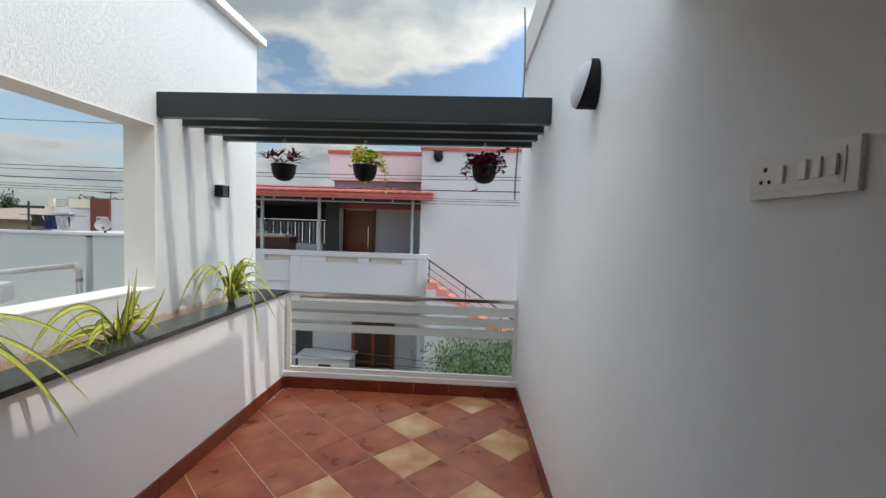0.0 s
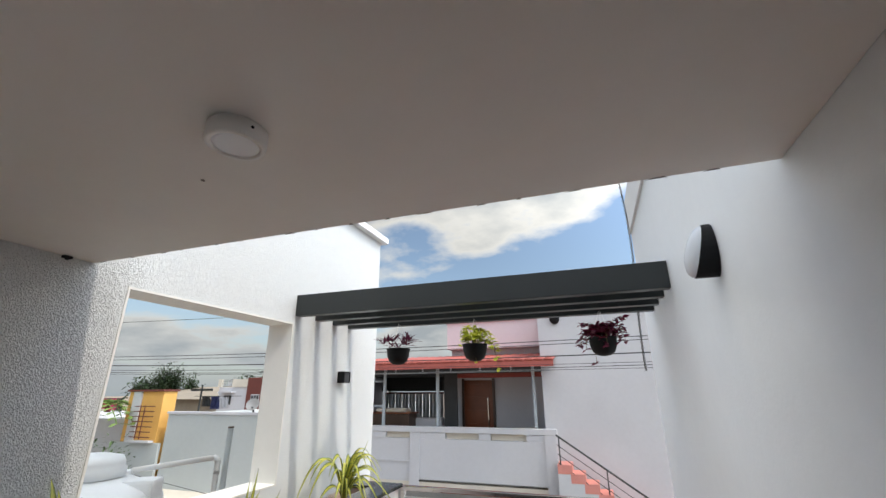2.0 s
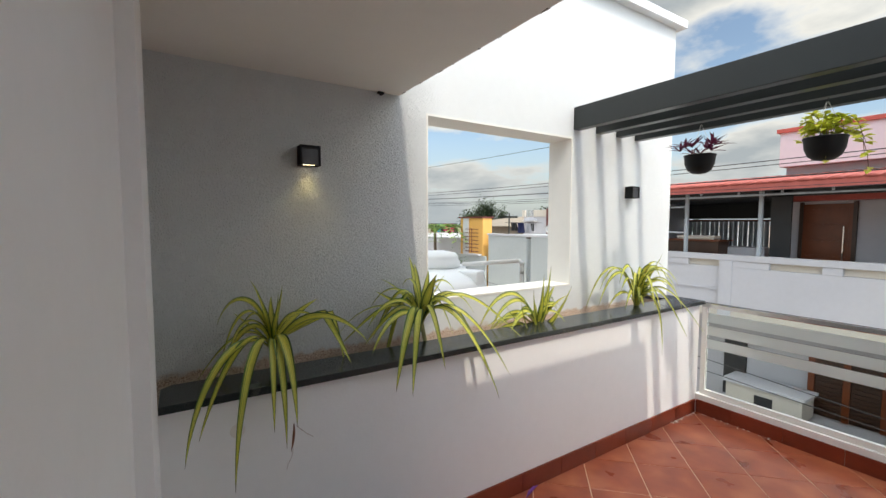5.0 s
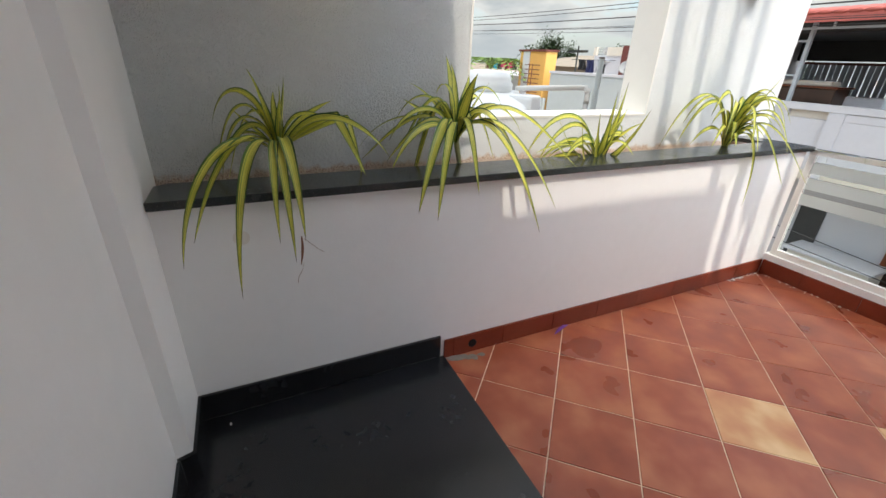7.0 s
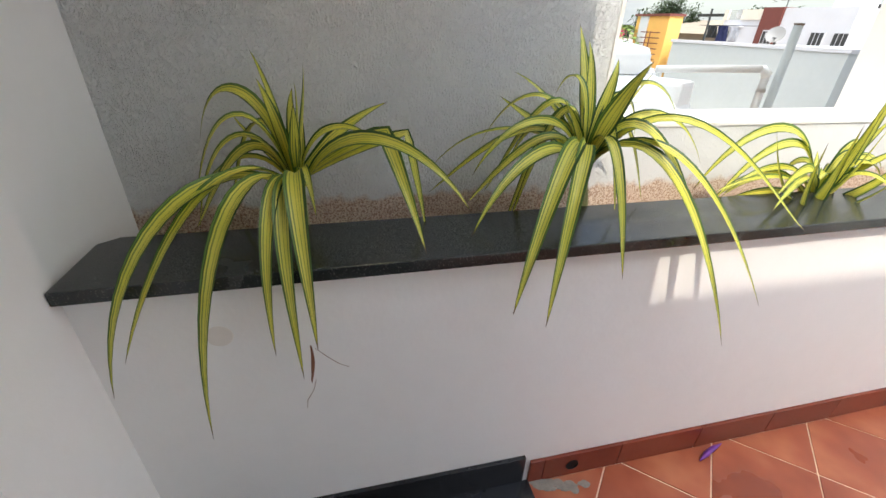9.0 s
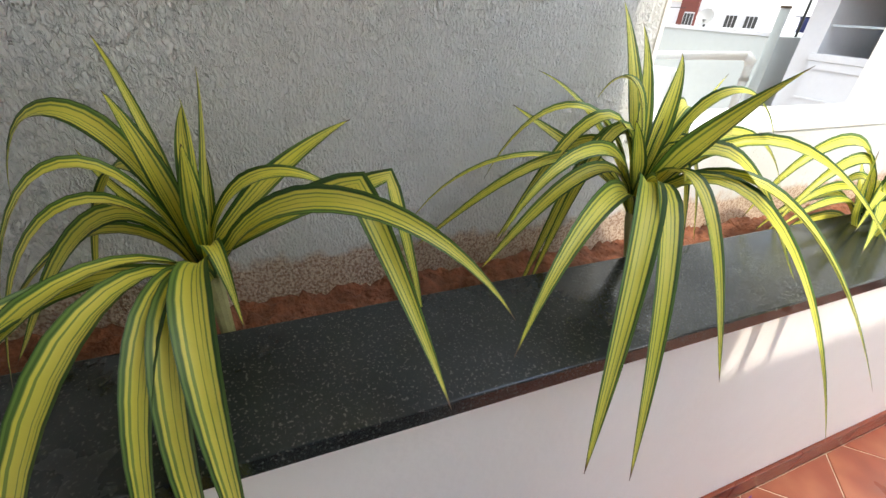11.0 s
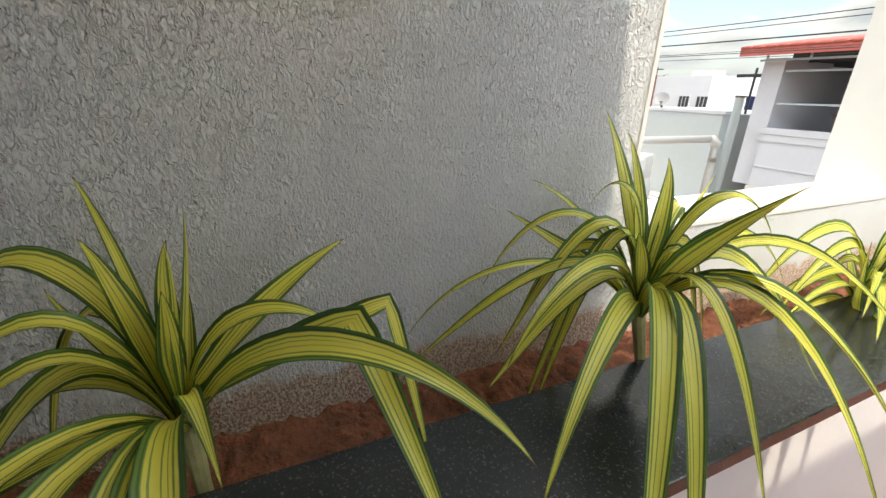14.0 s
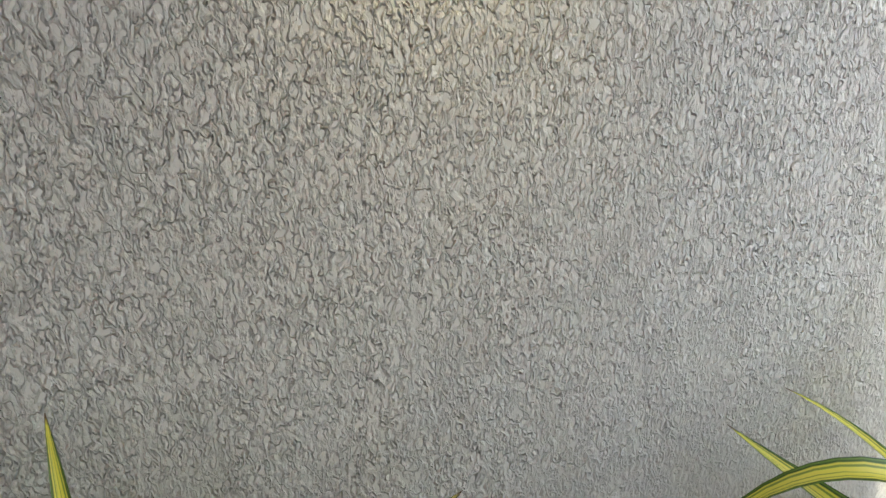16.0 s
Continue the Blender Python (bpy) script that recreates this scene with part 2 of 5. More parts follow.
M = {}
M["white"] = mat_base("white_paint", (0.86, 0.855, 0.85), 0.55, var=0.035, var_scale=1.1, bump=0.0006, bump_scale=60)
M["cream"] = mat_base("cream_paint", (0.80, 0.785, 0.74), 0.6, var=0.03, var_scale=1.5, bump=0.0005)
M["ceiling"] = mat_base("ceiling_paint", (0.85, 0.82, 0.77), 0.6, var=0.03, var_scale=0.8, bump=0.0005, bump_scale=40)
M["rustic"] = rustic_plaster()
M["granite"] = granite()
M["landing"] = mat_base("black_stone", (0.013, 0.014, 0.016), 0.25, var=0.6, var_scale=2.4, bump=0.0003, bump_scale=30)
def tile_mat(name, dark, mid, worn, rough):
    """Rustic glazed tile: cloudy mottling, each tile its own shift, worn specks and a dull bloom."""
    m = mat_base(name, mid, rough, bump=0.00012, bump_scale=22)
    n, l = m.node_tree.nodes, m.node_tree.links
    b = n["Principled BSDF"]
    geo = n.new("ShaderNodeNewGeometry")
    oi = n.new("ShaderNodeObjectInfo")
    off = n.new("ShaderNodeVectorMath"); off.operation = "MULTIPLY_ADD"; off.inputs[1].default_value = (40, 23, 0)
    l.new(oi.outputs["Random"], off.inputs[0]); l.new(geo.outputs["Position"], off.inputs[2])
    cl = n.new("ShaderNodeTexNoise"); cl.inputs["Scale"].default_value = 5.0; cl.inputs["Detail"].default_value = 3; cl.inputs["Roughness"].default_value = 0.42
    l.new(off.outputs[0], cl.inputs["Vector"])
    sh = n.new("ShaderNodeMath"); sh.operation = "MULTIPLY_ADD"; sh.inputs[1].default_value = 0.12
    l.new(oi.outputs["Random"], sh.inputs[0]); l.new(cl.outputs[0], sh.inputs[2])
    rp = n.new("ShaderNodeValToRGB")
    e = rp.color_ramp.elements
    e[0].position, e[0].color = 0.34, (*dark, 1)
    e[1].position, e[1].color = 0.86, (*worn, 1)
    k = e.new(0.56); k.color = (*mid, 1)
    l.new(sh.outputs[0], rp.inputs[0]); l.new(rp.outputs[0], b.inputs["Base Color"])
    rr = n.new("ShaderNodeMapRange"); rr.inputs[1].default_value, rr.inputs[2].default_value, rr.inputs[3].default_value, rr.inputs[4].default_value = 0.35, 0.7, rough, rough + 0.1
    l.new(cl.outputs[0], rr.inputs[0]); l.new(rr.outputs[0], b.inputs["Roughness"])
    return m


M["tile"] = tile_mat("terracotta_tile", (0.24, 0.050, 0.024), (0.35, 0.083, 0.038), (0.50, 0.175, 0.085), 0.27)
M["tile_light"] = tile_mat("worn_tile", (0.46, 0.15, 0.075), (0.58, 0.28, 0.13), (0.80, 0.58, 0.32), 0.34)
M["tile_wall"] = mat_base("skirting_tile", (0.20, 0.036, 0.018), 0.25, var=0.25, var_scale=6, obj_var=0.3)
M["grout"] = mat_base("grout", (0.86, 0.68, 0.50), 0.85, var=0.2, var_scale=12)
M["soil"] = mat_base("red_soil", (0.215, 0.078, 0.040), 0.95, var=0.7, var_scale=24, bump=0.018, bump_scale=70)
M["steel_dark"] = mat_base("dark_grey_metal", (0.016, 0.020, 0.020), 0.38, var=0.15, var_scale=2)
M["black"] = mat_base("black_plastic", (0.005, 0.005, 0.006), 0.55, var=0.1, spec=0.25)
M["chrome"] = mat_base("polished_steel", (0.62, 0.60, 0.57), 0.09, metal=1.0, var=0.03)
M["plastic"] = mat_base("white_plastic", (0.80, 0.79, 0.76), 0.3, var=0.02)
M["nwhite"] = mat_base("weathered_white_paint", (0.52, 0.52, 0.545), 0.7, var=0.06, var_scale=0.9, bump=0.001, bump_scale=30)
M["npink"] = mat_base("pale_pink_paint", (0.68, 0.58, 0.61), 0.7, var=0.06, var_scale=0.9)
M["nbeige"] = mat_base("beige_paint", (0.60, 0.55, 0.47), 0.7, var=0.06)
M["red"] = mat_base("red_paint", (0.46, 0.085, 0.065), 0.6, var=0.2, var_scale=3)
M["redtile"] = mat_base("red_roof_sheet", (0.42, 0.10, 0.08), 0.6, var=0.25, var_scale=4)
M["pinkstep"] = mat_base("pink_step_paint", (0.62, 0.24, 0.20), 0.6, var=0.15)
M["teak"] = mat_base("varnished_teak", (0.17, 0.043, 0.012), 0.35, var=0.3, var_scale=4)
M["brown"] = mat_base("dark_brown_wood", (0.055, 0.026, 0.015), 0.4, var=0.3, var_scale=5)
# near-black for shade in the covered bay; also dark panes and black cloth
M["nshadow"] = mat_base("black_and_shade", (0.03, 0.032, 0.033), 0.6, var=0.2)
M["sheet"] = mat_base("galvanised_sheet", (0.38, 0.42, 0.45), 0.45, var=0.15)
M["greywall"] = mat_base("grey_cement_paint", (0.42, 0.445, 0.44), 0.75, var=0.06, var_scale=0.6)
M["yellow"] = mat_base("ochre_paint", (0.70, 0.38, 0.10), 0.65, var=0.06)
M["tank"] = mat_base("white_polyethylene", (0.80, 0.82, 0.82), 0.4, var=0.04, bump=0.001, bump_scale=14)
M["ground"] = mat_base("dusty_ground", (0.28, 0.22, 0.17), 0.95, var=0.3, var_scale=0.3)
M["road"] = mat_base("worn_road", (0.20, 0.19, 0.18), 0.95, var=0.3, var_scale=0.8)
M["leaf_far"] = mat_base("tree_leaves", (0.055, 0.10, 0.025), 0.6, var=0.5, var_scale=1.3)
M["leaf_dark"] = mat_base("dark_tree_leaves", (0.022, 0.045, 0.014), 0.6, var=0.5, var_scale=1.3)
M["bark"] = mat_base("bark", (0.12, 0.085, 0.06), 0.9, var=0.4, var_scale=9, bump=0.003)
M["cable"] = mat_base("black_cable", (0.02, 0.02, 0.022), 0.6)
M["maroon"] = mat_base("maroon_paint", (0.13, 0.03, 0.022), 0.6, var=0.1)
M["shirt_pink"] = mat_base("pink_cloth", (0.60, 0.06, 0.16), 0.9, var=0.2)
M["shirt_blue"] = mat_base("blue_cloth", (0.04, 0.05, 0.14), 0.9, var=0.2)
M["shirt_teal"] = mat_base("teal_cloth", (0.05, 0.38, 0.48), 0.9, var=0.2)
M["roof_brown"] = mat_base("old_cement_roof", (0.26, 0.22, 0.17), 0.9, var=0.2, var_scale=1)


def glass_mat(name, frost):
    m = bpy.data.materials.new(name)
    m.use_nodes = True
    n, l = m.node_tree.nodes, m.node_tree.links
    b = n["Principled BSDF"]
    if frost:
        b.inputs["Base Color"].default_value = (0.84, 0.90, 0.88, 1)
        b.inputs["Roughness"].default_value = 0.45
        b.inputs["Transmission Weight"].default_value = 0.45
    else:
        b.inputs["Base Color"].default_value = (0.93, 0.97, 0.955, 1)
        b.inputs["Roughness"].default_value = 0.0
        b.inputs["Transmission Weight"].default_value = 1.0
        b.inputs["IOR"].default_value = 1.1
    return m


M["glass"] = glass_mat("clear_glass", False)
M["frost"] = glass_mat("frosted_glass", True)

# ---- large structure: the balcony ----
XR, XB, YE, YS = 2.285, -0.43, 4.376, 1.78   # right wall, back wall, far edge, front edge of the roof slab
ZC, WT = 2.34, 0.22                          # height of the slab's underside, thickness of walls
COP = 0.955                                  # top of the granite coping


def structure(ob, label, category):
    return tagged(ob, label, category, kind="structure")


XN = XR + 0.055   # the wall stands back under the slab
bm = bmesh.new()
foot = [(XN, -2.2), (XN, 1.75), (XN - 0.006, 1.84), (XR + 0.020, 2.03), (XR + 0.004, 2.18), (XR, 2.30), (XR, 4.70), (XR + WT, 4.70), (XR + WT, -2.2)]
lo = [bm.verts.new((x, y, -3.6)) for x, y in foot]
hi = [bm.verts.new((x, y, 3.18)) for x, y in foot]
bm.faces.new(lo); bm.faces.new(hi[::-1])
for k in range(len(foot)):
    f = bm.faces.new((lo[k], hi[k], hi[(k + 1) % len(foot)], lo[(k + 1) % len(foot)]))
    f.smooth = 0 <= k <= 5
bmesh.ops.recalc_face_normals(bm, faces=bm.faces)
structure(part("wall_east", bm, M["white"]), "smooth white painted house wall beside the balcony", "wall")
bm = bmesh.new()
add_box(bm, (XR - 0.02, 1.9, 3.18), (XR + 0.13, 4.70, 3.52), 0.004)
structure(part("parapet_east", bm, M["white"]), "white parapet band on top of the house wall", "parapet")
structure(box("wall_upper_east", (XR, -2.2, 3.184), (XR + 3.0, 3.25, 4.28), M["white"]), "white upper storey wall above the balcony", "wall")

# back wall of textured paint with the square opening
WY0, WY1, WZ0, WZ1, WTOP, WEND = 1.960, 3.262, 1.12, 2.268, 3.41, 4.65
bm = bmesh.new()
add_box(bm, (XB - WT, 0.38, -3.6), (XB, WY0, WTOP))
add_box(bm, (XB - WT, WY1, -3.6), (XB, WEND, WTOP))
add_box(bm, (XB - WT, WY0, -3.6), (XB, WY1, WZ0))
add_box(bm, (XB - WT, WY0, WZ1), (XB, WY1, WTOP))
bmesh.ops.remove_doubles(bm, verts=bm.verts, dist=1e-5)
west = structure(part("wall_west", bm, M["rustic"]), "grey-white wall of trowelled texture paint with a square opening", "wall")
t = 0.004
lining = empty("opening_lining", (XB, (WY0 + WY1) / 2, WZ0), "smooth cream lining of the square wall opening", "window opening", kind="structure")
box("sill", (XB - WT - t, WY0, WZ0), (XB + t, WY1, WZ0 + 0.012), M["cream"], lining, "", 0.0, lining.location)
box("head", (XB - WT - t, WY0, WZ1 - 0.012), (XB + t, WY1, WZ1), M["cream"], lining, "", 0.0, lining.location)
box("jamb", (XB - WT - t, WY0, WZ0 + 0.012), (XB + t, WY0 + 0.012, WZ1 - 0.012), M["cream"], lining, "", 0.0, lining.location)
box("jamb", (XB - WT - t, WY1 - 0.012, WZ0 + 0.012), (XB + t, WY1, WZ1 - 0.012), M["cream"], lining, "", 0.0, lining.location)
bm = bmesh.new()
add_box(bm, (XB - WT - 0.07, 0.38, WTOP), (XB + 0.07, WEND + 0.07, WTOP + 0.07), 0.006)
structure(part("wall_coping", bm, M["white"]), "white coping slab on top of the textured wall", "coping")

# roof slab over the near part
bm = bmesh.new()
add_box(bm, (XB, -2.2, ZC), (XN - 0.001, YS, ZC + 0.14), 0.004)
structure(part("ceiling", bm, M["ceiling"]), "white painted underside of the roof slab with a rough front edge", "ceiling")

# front of the house: wall face, recess, doorway
bm = bmesh.new()
add_box(bm, (XB, 0.38, -0.3), (0.0, 0.565, ZC))
foot = [(0.0, 0.38), (1.345, 0.38), (1.345, 0.554), (0.291, 0.554), (0.276, 0.60), (0.0, 0.60)]
lo = [bm.verts.new((x, y, -0.3)) for x, y in foot]
hi = [bm.verts.new((x, y, ZC)) for x, y in foot]
bm.faces.new(lo[::-1]); bm.faces.new(hi)
for k in range(6):
    bm.faces.new((lo[k], lo[(k + 1) % 6], hi[(k + 1) % 6], hi[k]))
structure(part("wall_south", bm, M["white"]), "white painted wall with a shallow recess beside the doorway", "wall")
# room behind the doorway
structure(box("wall_room_west", (0.45, -2.2, -0.3), (0.62, 0.378, ZC), M["white"]), "plain wall of the room behind the doorway", "wall")
structure(box("wall_room_south", (0.45, -2.4, -0.3), (XN, -2.204, ZC), M["white"]), "plain wall at the back of the room", "wall")
structure(box("floor_room", (0.45, -2.2, -0.30), (XN, 0.60, 0.0), M["nwhite"]), "pale stone floor inside the doorway", "floor")

# floor slab and landing
structure(box("floor_slab", (XB, 0.60, -0.30), (XR, YE + 0.30, -0.004), M["grout"]), "red cement floor bed with sandy joints", "floor")
bm = bmesh.new()
add_box(bm, (0.012, 0.556, -0.012), (XN - 0.002, 1.68, 0.022), 0.003)
structure(part("landing", bm, M["landing"]), "polished black stone landing in front of the doorway", "floor")
bm = bmesh.new()
add_box(bm, (0.0, 0.612, 0.022), (0.014, 1.66, 0.142), 0.002)
add_box(bm, (0.0, 0.60, 0.022), (0.276, 0.612, 0.142), 0.002)
foot = [(0.291, 0.554), (0.303, 0.566), (0.290, 0.606), (0.288, 0.612), (0.276, 0.612), (0.276, 0.60)]
lo = [bm.verts.new((x, y, 0.022)) for x, y in foot]
hi = [bm.verts.new((x, y, 0.142)) for x, y in foot]
bm.faces.new(lo[::-1]); bm.faces.new(hi)
for k in range(6):
    bm.faces.new((lo[k], lo[(k + 1) % 6], hi[(k + 1) % 6], hi[k]))
add_box(bm, (0.304, 0.5545, 0.022), (1.34, 0.566, 0.142), 0.002)
structure(part("baseboard_granite", bm, M["landing"]), "polished black granite baseboard around the landing", "baseboard")

# planter
bm = bmesh.new()
add_box(bm, (-0.15, 0.60, -0.012), (0.0, YE + 0.02, 0.925))
add_box(bm, (XB, YE - 0.10, -0.012), (-0.15, YE + 0.02, 0.925))
structure(part("planter_wall", bm, M["white"]), "white painted planter wall", "planter")
# soil with a lumpy top
bm = bmesh.new()
nx, ny = 28, 400
grid = []
for i in range(nx + 1):
    row = []
    for j in range(ny + 1):
        x, y = XB + (0.29) * i / nx, 0.60 + (YE - 0.70) * j / ny
        z = 0.828 + 0.022 * noise.noise((x * 9, y * 9, 0)) + 0.016 * noise.noise((x * 40, y * 40, 4)) + 0.010 * noise.noise((x * 95, y * 95, 9)) + 0.03 * (abs(i / nx - 0.4)) ** 2
        row.append(bm.verts.new((x, y, z)))
    grid.append(row)
for i in range(nx):
    for j in range(ny):
        bm.faces.new((grid[i][j], grid[i + 1][j], grid[i + 1][j + 1], grid[i][j + 1]))
tagged(part("soil", bm, M["soil"], smooth=True), "loose red soil filling the planter", "soil", kind="stuff")
# granite coping with a clipped end
bm = bmesh.new()
prof = [(0.03, 0.602), (0.03, YE + 0.045), (XB, YE + 0.045), (XB, YE - 0.14), (-0.195, YE - 0.14), (-0.195, 0.64), (-0.165, 0.602)]
lo = [bm.verts.new((x, y, 0.925)) for x, y in prof]
hi = [bm.verts.new((x, y, COP)) for x, y in prof]
bm.faces.new(lo); bm.faces.new(hi[::-1])
for k in range(len(prof)):
    bm.faces.new((lo[k], hi[k], hi[(k + 1) % len(prof)], lo[(k + 1) % len(prof)]))
bmesh.ops.recalc_face_normals(bm, faces=bm.faces)
bmesh.ops.bevel(bm, geom=list(bm.edges), offset=0.003, segments=2, profile=0.6, affect="EDGES")
structure(part("planter_coping", bm, M["granite"]), "polished dark granite coping along the planter", "coping")

# far kerb under the glass
structure(box("kerb_north", (0.0, YE, -0.012), (XR, YE + 0.11, 0.155), M["white"]), "low white kerb under the glass railing", "kerb")


# ---- glass railing ----
def glass_railing():
    e = empty("glass_railing", (1.14, YE + 0.04, 0.155), "glass railing with frosted stripes and a polished steel top rail", "railing")
    o = e.location
    y0 = YE + 0.035
    bands = [(0.20, 0.560, 0), (0.560, 0.638, 1), (0.638, 0.671, 0), (0.671, 0.750, 1), (0.750, 0.778, 0), (0.778, 0.858, 1), (0.858, 0.905, 0)]
    bm = bmesh.new()
    for a, b, k in bands:
        if not k:
            add_box(bm, (0.06, y0, a), (XR - 0.05, y0 + 0.010, b), off=o)
    pane = part("pane", bm, M["glass"], e)
    pane.visible_shadow = False
    for a, b, k in bands:
        if k:
            box("frosted_band", (0.06, y0, a), (XR - 0.05, y0 + 0.010, b), M["frost"], e, "frosted glass band", 0.0, o)
    bm = bmesh.new()
    add_box(bm, (0.02, y0 - 0.02, 0.905), (XR - 0.01, y0 + 0.03, 0.943), 0.006, off=o)
    part("top_rail", bm, M["chrome"], e, "polished steel top rail")
    bm = bmesh.new()
    add_box(bm, (0.02, y0 - 0.012, 0.155), (0.06, y0 + 0.022, 0.905), 0.002, off=o)
    add_box(bm, (XR - 0.05, y0 - 0.012, 0.155), (XR - 0.01, y0 + 0.022, 0.905), 0.002, off=o)
    add_box(bm, (0.06, y0 - 0.012, 0.155), (XR - 0.05, y0 + 0.022, 0.20), 0.002, off=o)
    part("frame", bm, M["plastic"], e, "white frame")


glass_railing()

# ---- pergola ----
def pergola():
    e = empty("pergola", (XB, 3.3, 2.33), "dark grey metal pergola of four beams between the walls", "pergola")
    for k in range(4):
        y = 3.27 + 0.262 * k
        bm = bmesh.new()
        add_box(bm, (XB + 0.002, y, 2.325), (XR - 0.002, y + 0.072, 2.495), 0.004, off=e.location)
        part("beam", bm, M["steel_dark"], e)


pergola()


# ---- strap-leaved plants ----
def leaf_mat():
    m = bpy.data.materials.new("striped_leaf")
    m.use_nodes = True
    n, l = m.node_tree.nodes, m.node_tree.links
    b = n["Principled BSDF"]
    b.inputs["Roughness"].default_value = 0.42
    uv = n.new("ShaderNodeUVMap")
    sep = n.new("ShaderNodeSeparateXYZ")
    l.new(uv.outputs[0], sep.inputs[0])
    geo = n.new("ShaderNodeNewGeometry")
    wob = n.new("ShaderNodeTexNoise"); wob.inputs["Scale"].default_value = 9.0
    l.new(geo.outputs["Position"], wob.inputs["Vector"])
    com = n.new("ShaderNodeCombineXYZ")
    mul = n.new("ShaderNodeMath"); mul.operation = "MULTIPLY"; mul.inputs[1].default_value = 9.0
    l.new(sep.outputs[0], mul.inputs[0])
    add = n.new("ShaderNodeMath"); add.operation = "MULTIPLY_ADD"; add.inputs[1].default_value = 40.0
    l.new(geo.outputs["Random Per Island"], add.inputs[0]); l.new(mul.outputs[0], add.inputs[2])
    l.new(add.outputs[0], com.inputs[0])
    m2 = n.new("ShaderNodeMath"); m2.operation = "MULTIPLY"; m2.inputs[1].default_value = 0.8
    l.new(sep.outputs[1], m2.inputs[0]); l.new(m2.outputs[0], com.inputs[1])
    st = n.new("ShaderNodeTexNoise"); st.inputs["Scale"].default_value = 1.0; st.inputs["Detail"].default_value = 2.5
    l.new(com.outputs[0], st.inputs["Vector"])
    # distance from the middle, 0 at the midrib and 1 at the margin
    ab = n.new("ShaderNodeMath"); ab.operation = "SUBTRACT"; ab.inputs[1].default_value = 0.5
    l.new(sep.outputs[0], ab.inputs[0])
    ab2 = n.new("ShaderNodeMath"); ab2.operation = "ABSOLUTE"
    l.new(ab.outputs[0], ab2.inputs[0])
    edge = n.new("ShaderNodeMapRange")
    edge.inputs[1].default_value, edge.inputs[2].default_value = 0.43, 0.47
    # each leaf has its own width of green margin, which wanders along it
    wd = n.new("ShaderNodeMath"); wd.operation = "MULTIPLY_ADD"; wd.inputs[1].default_value = 0.12
    l.new(geo.outputs["Random Per Island"], wd.inputs[0]); l.new(ab2.outputs[0], wd.inputs[2])
    wd2 = n.new("ShaderNodeMath"); wd2.operation = "MULTIPLY_ADD"; wd2.inputs[1].default_value = 0.12
    l.new(st.outputs[0], wd2.inputs[0]); l.new(wd.outputs[0], wd2.inputs[2])
    l.new(wd2.outputs[0], edge.inputs[0])
    s2 = n.new("ShaderNodeMapRange")
    s2.inputs[1].default_value, s2.inputs[2].default_value = 0.55, 0.58
    l.new(st.outputs[0], s2.inputs[0])
    mx = n.new("ShaderNodeMath"); mx.operation = "MAXIMUM"
    sc = n.new("ShaderNodeMath"); sc.operation = "MULTIPLY"; sc.inputs[1].default_value = 0.85
    l.new(s2.outputs[0], sc.inputs[0])
    l.new(edge.outputs[0], mx.inputs[0]); l.new(sc.outputs[0], mx.inputs[1])
    yel = n.new("ShaderNodeValToRGB")
    yel.color_ramp.elements[0].color, yel.color_ramp.elements[1].color = (0.56, 0.56, 0.03, 1), (0.82, 0.73, 0.18, 1)
    l.new(wob.outputs[0], yel.inputs[0])
    mix = n.new("ShaderNodeMix"); mix.data_type = "RGBA"
    l.new(mx.outputs[0], mix.inputs[0]); l.new(yel.outputs[0], mix.inputs[6])
    green = n.new("ShaderNodeValToRGB")
    green.color_ramp.elements[0].position, green.color_ramp.elements[0].color = 0.42, (0.020, 0.070, 0.012, 1)
    green.color_ramp.elements[1].position, green.color_ramp.elements[1].color = 0.57, (0.13, 0.24, 0.045, 1)
    l.new(st.outputs[0], green.inputs[0]); l.new(green.outputs[0], mix.inputs[7])
    # dry brown tip
    tip = n.new("ShaderNodeMapRange"); tip.inputs[1].default_value, tip.inputs[2].default_value = 0.955, 0.985
    l.new(sep.outputs[1], tip.inputs[0])
    mix2 = n.new("ShaderNodeMix"); mix2.data_type = "RGBA"
    l.new(tip.outputs[0], mix2.inputs[0]); l.new(mix.outputs[2], mix2.inputs[6])
    mix2.inputs[7].default_value = (0.10, 0.06, 0.035, 1)
    l.new(mix2.outputs[2], b.inputs["Base Color"])
    b.inputs["Subsurface Weight"].default_value = 0.0
    tr = n.new("ShaderNodeBsdfTranslucent")
    l.new(mix2.outputs[2], tr.inputs[0])
    ms = n.new("ShaderNodeMixShader"); ms.inputs[0].default_value = 0.25
    l.new(b.outputs[0], ms.inputs[1]); l.new(tr.outputs[0], ms.inputs[2])
    l.new(ms.outputs[0], n["Material Output"].inputs[0])
    return m


M["leaf"] = leaf_mat()


def bez(p, t):
    p = [Vector(q) for q in p]
    while len(p) > 1:
        p = [a.lerp(b, t) for a, b in zip(p, p[1:])]
    return p[0]


